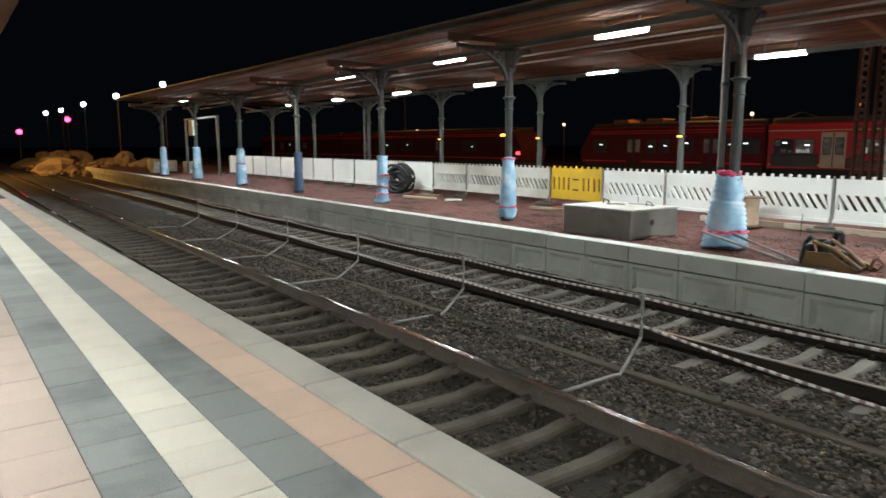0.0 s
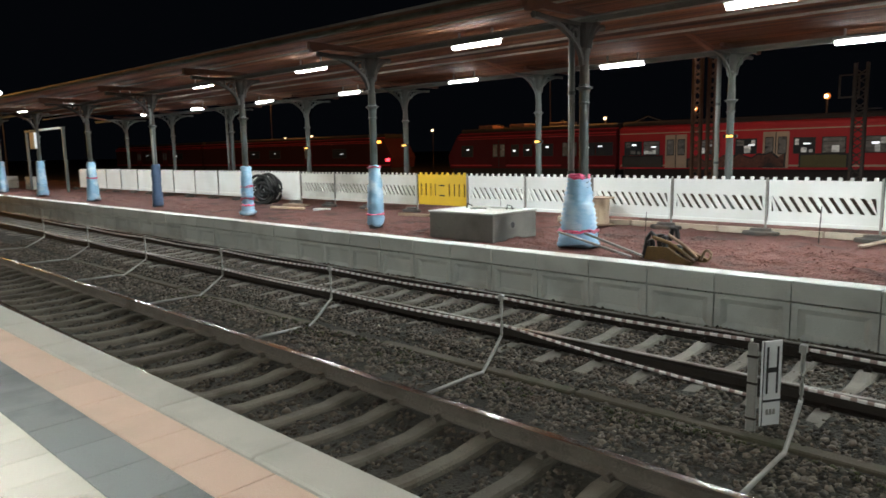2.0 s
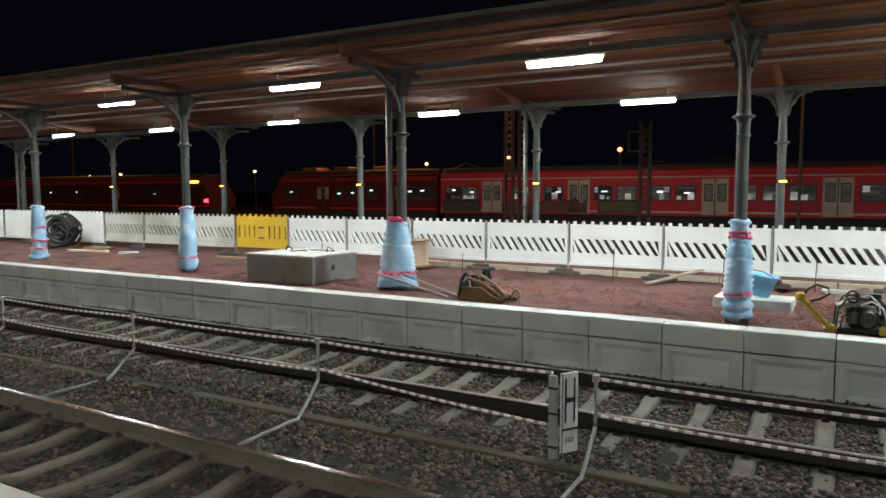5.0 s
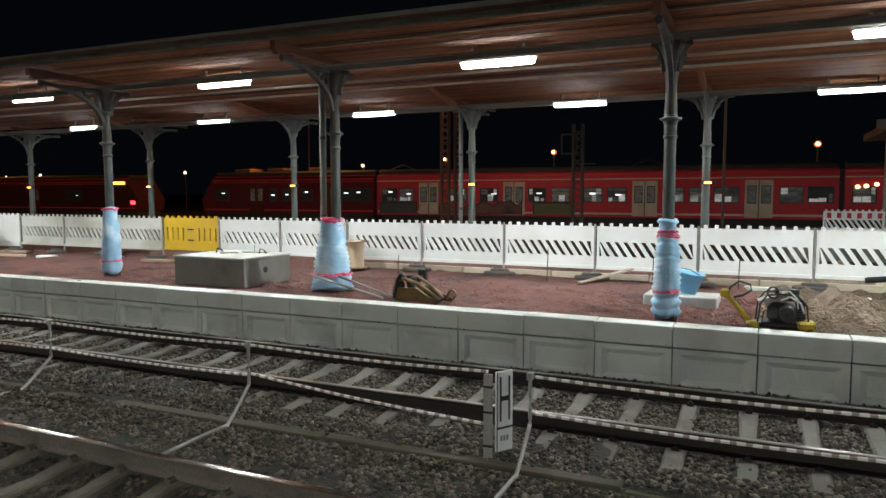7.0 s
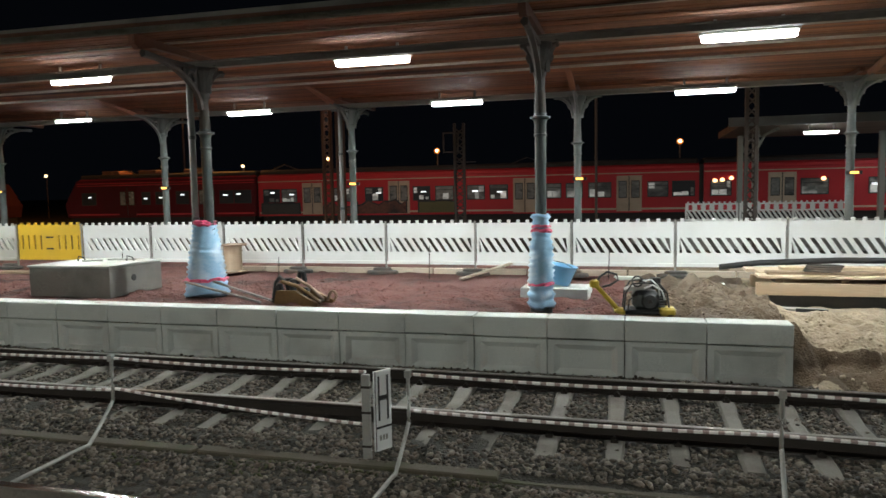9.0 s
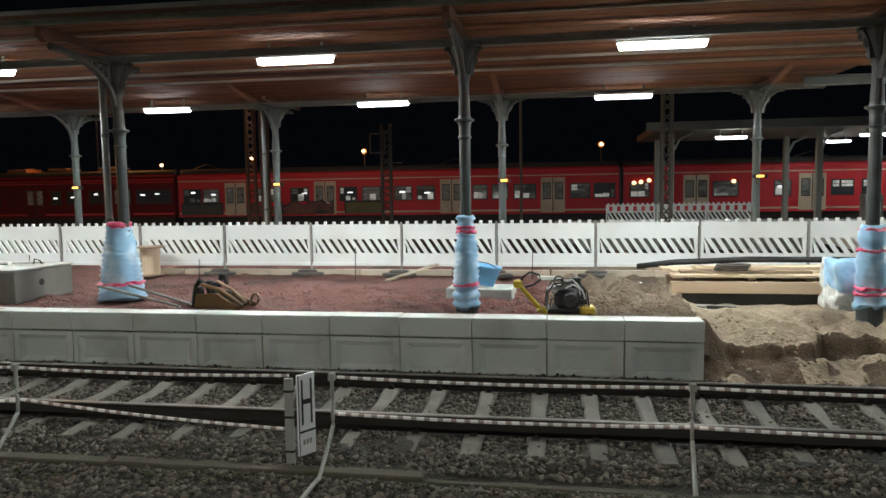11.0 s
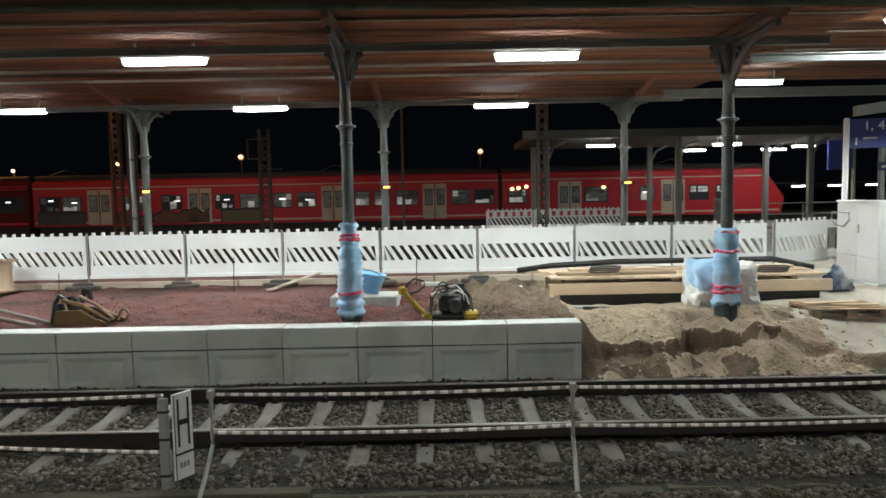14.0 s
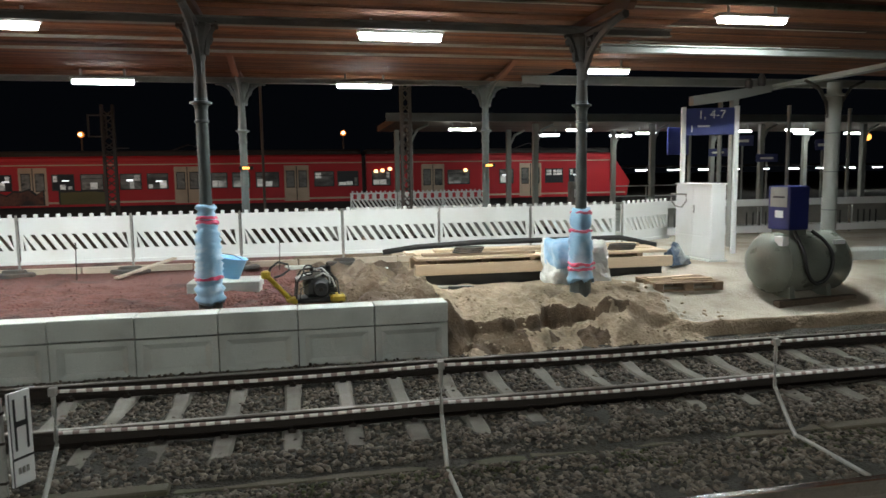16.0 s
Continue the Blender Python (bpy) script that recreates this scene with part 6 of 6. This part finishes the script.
DIM_MAST = make("dim_lattice", (0.06, 0.047, 0.04), (0.1, 0.078, 0.066), 0.8, 5, 50, 0.2)


def lattice(x, y, h, w, material, label):
    t = thing("lattice_mast", label, "mast", (x, y, -0.6), "lattice masts")
    for s in (-1, 1):
        part("leg", B(s * w / 2 - 0.05, s * w / 2 + 0.05, -0.08, 0.08, 0, h), material, t)
    k, z, rise = 0, 0.2, max(0.3, w * 0.55)
    while z + rise < h:
        for face in (-0.07, 0.07):
            turn = 1 if (k % 2) == (face > 0) else -1
            bm = bmesh.new()
            pipe(bm, [(-w / 2 * turn, face, z), (w / 2 * turn, face, z + rise)], 0.026, 4)
            part("lacing", bm, material, t)
        z, k = z + rise, k + 1
    return t


lattice(-15.25, 20.0, 9.0, 0.36, RUSTY_MAST, "rusty brown lattice catenary mast")
lattice(-14.65, 20.1, 9.0, 0.3, RUSTY_MAST, "rusty brown lattice catenary mast")
thin = thing("steel_post", "thin tall grey pole standing in the dark yard", "post", (-3.36, 20.0, -0.6))
part("tube", rod(bmesh.new(), (0, 0, 0), (0, 0, 9.0), 0.06, 0.045, 8), DIM_MAST, thin)
gantry = lattice(-9.15, 20.2, 5.2, 0.4, DIM_MAST, "dim brown lattice signal mast")
lattice(1.58, 14.0, 9.5, 0.28, DIM_MAST, "thin dark lattice mast behind the roof")
for x0, x1, z0, z1 in ((-0.35, -0.29, 0, 0.75), (0.29, 0.35, 0, 0.75), (-0.35, 0.6, 0.75, 0.81), (-0.35, 0.35, -0.06, 0.0), (0.3, 1.1, -0.5, -0.46)):
    part("cage_bar", B(x0 - 0.35, x1 - 0.35, -0.15, -0.085, z0 + 4.0, z1 + 4.0), DIM_MAST, gantry)

# orange glowing shell paints the halo round each sodium lamp
SODIUM_HALO = glow("sodium_halo", (1.0, 0.3, 0.06), 0.85)
SODIUM_CORE = glow("sodium_bulb", (1.0, 0.62, 0.3), 9.0)
PALE_LAMP = glow("pale_yard_lamp", (1.0, 0.72, 0.42), 3.0)


def yard_lamp(x, y, z, r, material, label, pole=True, power=0.0, colour=(1.0, 0.55, 0.2)):
    t = thing("yard_lamp", label, "lamp", (x, y, -0.7), "yard lamps")
    if pole:
        part("pole", rod(bmesh.new(), (0, 0.1, 0), (0, 0.1, z + 0.8), 0.05, seg=6), DIM_MAST, t)
    bm = bmesh.new()
    lathe(bm, [(r * 0.3, -r * 0.9), (r * 0.8, -r * 0.55), (r, 0.0), (r * 0.8, r * 0.55), (r * 0.3, r * 0.9)], 12, (0, 0, z + 0.7))
    part("lantern", bm, material, t, "glowing lantern")
    # bright core sits forward of the halo shell, towards the camera
    if material == SODIUM_HALO:
        bm = bmesh.new()
        lathe(bm, [(r * 0.2, -r * 0.5), (r * 0.55, -r * 0.2), (r * 0.55, r * 0.2), (r * 0.2, r * 0.5)], 10, (0, -r * 0.75, z + 0.7))
        part("bulb", bm, SODIUM_CORE, t, "bright bulb")
    if not pole:
        part("arm", B(-0.46 if x < -9 else -0.2, 0.46 if x < -9 else 0.2, -0.3 if x < -9 else -0.24, -0.1, z + 0.66, z + 0.74), DIM_MAST, t)
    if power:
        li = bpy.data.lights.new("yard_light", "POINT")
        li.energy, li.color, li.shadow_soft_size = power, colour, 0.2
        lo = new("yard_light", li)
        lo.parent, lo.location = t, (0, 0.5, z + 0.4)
    return t


yard_lamp(-15.7, 40.0, 4.62, 0.21, SODIUM_HALO, "orange sodium yard lamp, lit")
yard_lamp(1.1, 40.0, 4.7, 0.21, SODIUM_HALO, "orange sodium yard lamp, lit")
yard_lamp(-31.7, 40.0, 3.95, 0.13, PALE_LAMP, "small pale yard lamp, lit")
yard_lamp(-24.3, 40.0, 4.3, 0.18, SODIUM_HALO, "orange sodium yard lamp, lit")
# two unseen lamps added above the view to brighten the train's side
yard_lamp(1.58, 14.25, 7.9, 0.16, PALE_LAMP, "added unseen warm lamp on a lattice mast, lighting the train", False, 180.0, (1.0, 0.78, 0.68))
yard_lamp(-15.2, 20.3, 7.4, 0.16, PALE_LAMP, "added unseen warm lamp on a lattice mast, lighting the train", False, 740.0, (1.0, 0.72, 0.55))
yard_lamp(-33.0, 34.3, 8.4, 0.2, SODIUM_HALO, "orange sodium lamp standing over the train roofs, lit", True, 3800.0, (1.0, 0.42, 0.1))
yard_lamp(-72.0, 35.0, 8.4, 0.2, SODIUM_HALO, "orange sodium lamp standing over the train roofs, lit", True, 3800.0, (1.0, 0.36, 0.08))
yard_lamp(-66.0, -9.5, 7.0, 0.25, SODIUM_HALO, "orange street lamp beside the tracks, lit", True, 5000.0, (1.0, 0.5, 0.12))
for x, z in ((-110, 4.3), (-102, 4.5), (-98.9, 3.3), (-72.8, 4.5)):
    yard_lamp(x, 62.0, z, 0.2, PALE_LAMP, "small distant yard lamp, lit")
for k in range(10):
    copy_thing(dim, pose(33.9 + 3.7 * k, 60.0, 1.9))

solo("roof_third", B(30, 75, 57, 63, 2.2, 2.4), DARK_ROOF, "dark roof of a farther platform", "roof", "structure")
# lamps and red signals down the line
COLD = glow("cold_street_lamp", (0.9, 0.95, 1.0), 25.0)
for x, y, z, r in ((-110, 2.5, 6.0, 0.28), (-110, 4.3, 6.4, 0.28), (-110, 7.1, 7.3, 0.32), (-75, 4.6, 6.3, 0.27), (-75, 8.9, 7.6, 0.28)):
    yard_lamp(x, y, z, r, COLD, "tall platform lamp far down the line, lit")
for x, y, z in ((-110, -0.76, 3.5), (-110, 5.0, 5.2)):
    t = thing("track_signal", "distant railway signal showing red", "signal", (x, y, -0.7))
    part("post", rod(bmesh.new(), (0, 0, 0), (0, 0, z + 0.9), 0.07, seg=6), DIM_MAST, t)
    bm = bmesh.new()
    rod(bm, (0.1, 0, z + 0.7), (0.16, 0, z + 0.7), 0.34, seg=14)
    part("lens", bm, glow("red_signal", (1.0, 0.03, 0.12), 14.0), t, "glowing red lens")
    part("hood", B(-0.1, 0.09, -0.35, 0.35, z + 0.2, z + 1.3), BLACK, t)
rng = random.Random(31)
for k in range(14):
    x, y = rng.uniform(-92, -68), rng.uniform(-2.2, 6)
    t = thing("rubble_heap", "heap of broken stone and earth beyond the platform", "rubble", (x, y, -0.8), "rubble heaps")
    bm = bmesh.new()
    lathe(bm, [(1.8, 0), (1.6, 0.5), (1.2, 1.1), (0.8, 1.5), (0.3, 1.7)], 11, wobble=0.3, seed=k)
    bmesh.ops.scale(bm, vec=(rng.uniform(0.7, 1.4), rng.uniform(0.7, 1.2), rng.uniform(0.6, 1.3)), verts=bm.verts)
    part("mound", bm, SAND if k % 2 else CONCRETE_DARK, t)
stones("rubble_stones", 900, -92, -62, [(-2.5, 6.5)], 0.34, "broken stones and clods strewn beyond the platform", 41, SAND, lambda x, y: -0.6 + 0.9 * max(0.0, noise.noise(Vector((x * 0.3, y * 0.3, 2)))))
for k, (x, y) in enumerate(((-52, 3.2), (-50, 2.0), (-57, 3.5), (-48, 3.6))):
    t = thing("stone_pallet", "stack of pale kerb stones waiting on the platform", "stone stack", (x, y, -0.05), "stone stacks")
    for j in range(3):
        part("stone", B(-0.6, 0.6, -0.4, 0.4, 0.25 * j, 0.25 * j + 0.235, 0.02), CONCRETE, t)
frame_ = thing("portal_frame", "pale steel portal frame beyond the platform's end", "frame", (-46.7, 3.0, 0.0))
for x in (0.0, 6.0):
    part("leg", B(x - 0.06, x + 0.06, -0.06, 0.06, 0, 3.2), IRON, frame_)
part("top_bar", B(-0.08, 6.08, -0.08, 0.08, 3.2, 3.3), IRON, frame_)
clock = thing("notice_board", "small pale notice board fixed high on a column", "notice board", (-39.1, 1.15, 2.2))
part("plate", B(-0.35, 0.35, -0.05, 0.05, 0, 0.75, 0.01), WHITE, clock)

# small signs and posts on the platforms beyond the balustrade
for x, y, z, w, h, pole in ((17.2, 18.5, 2.9, 0.9, 0.45, 1), (18.8, 19.0, 2.2, 0.9, 0.35, 1), (22.5, 20.0, 2.75, 0.6, 0.5, 1), (28.5, 19.0, 2.6, 0.6, 0.5, 1), (14.4, 16.0, 2.4, 0.7, 0.3, 1)):
    t = thing("platform_sign", "small blue and white platform sign in the distance", "sign", (x, y, -0.1), "distant platform signs", turn=-35)
    part("board", B(-w / 2, w / 2, -0.03, 0.03, z, z + h, 0.01), SIGN_BLUE, t)
    part("print_bar", B(-w * 0.3, w * 0.3, -0.036, -0.031, z + h * 0.35, z + h * 0.6), WHITE, t)
    part("pole", B(-0.04, 0.04, 0.031, 0.1, 0.0 if pole else z, z + (0.1 if pole else 1.6)), STEEL_GREY, t)
for x, y in ((11.2, 11.0), (12.6, 12.5), (16.0, 14.0), (19.5, 15.0)):
    t = thing("steel_post", "slim pale steel post on the platform beyond", "post", (x, y, -0.1), "slim posts beyond")
    part("tube", rod(bmesh.new(), (0, 0, 0), (0, 0, 4.2), 0.07, seg=10), STEEL_GREY, t)
# glowing ball on a pole paints a patch of orange-lit foliage
tree_lit = glow("lit_foliage_glow", (1.0, 0.4, 0.08), 3.0)
yard_lamp(41.6, 38.0, 4.2, 0.3, tree_lit, "amber glowing ball standing in for orange-lit leaves")
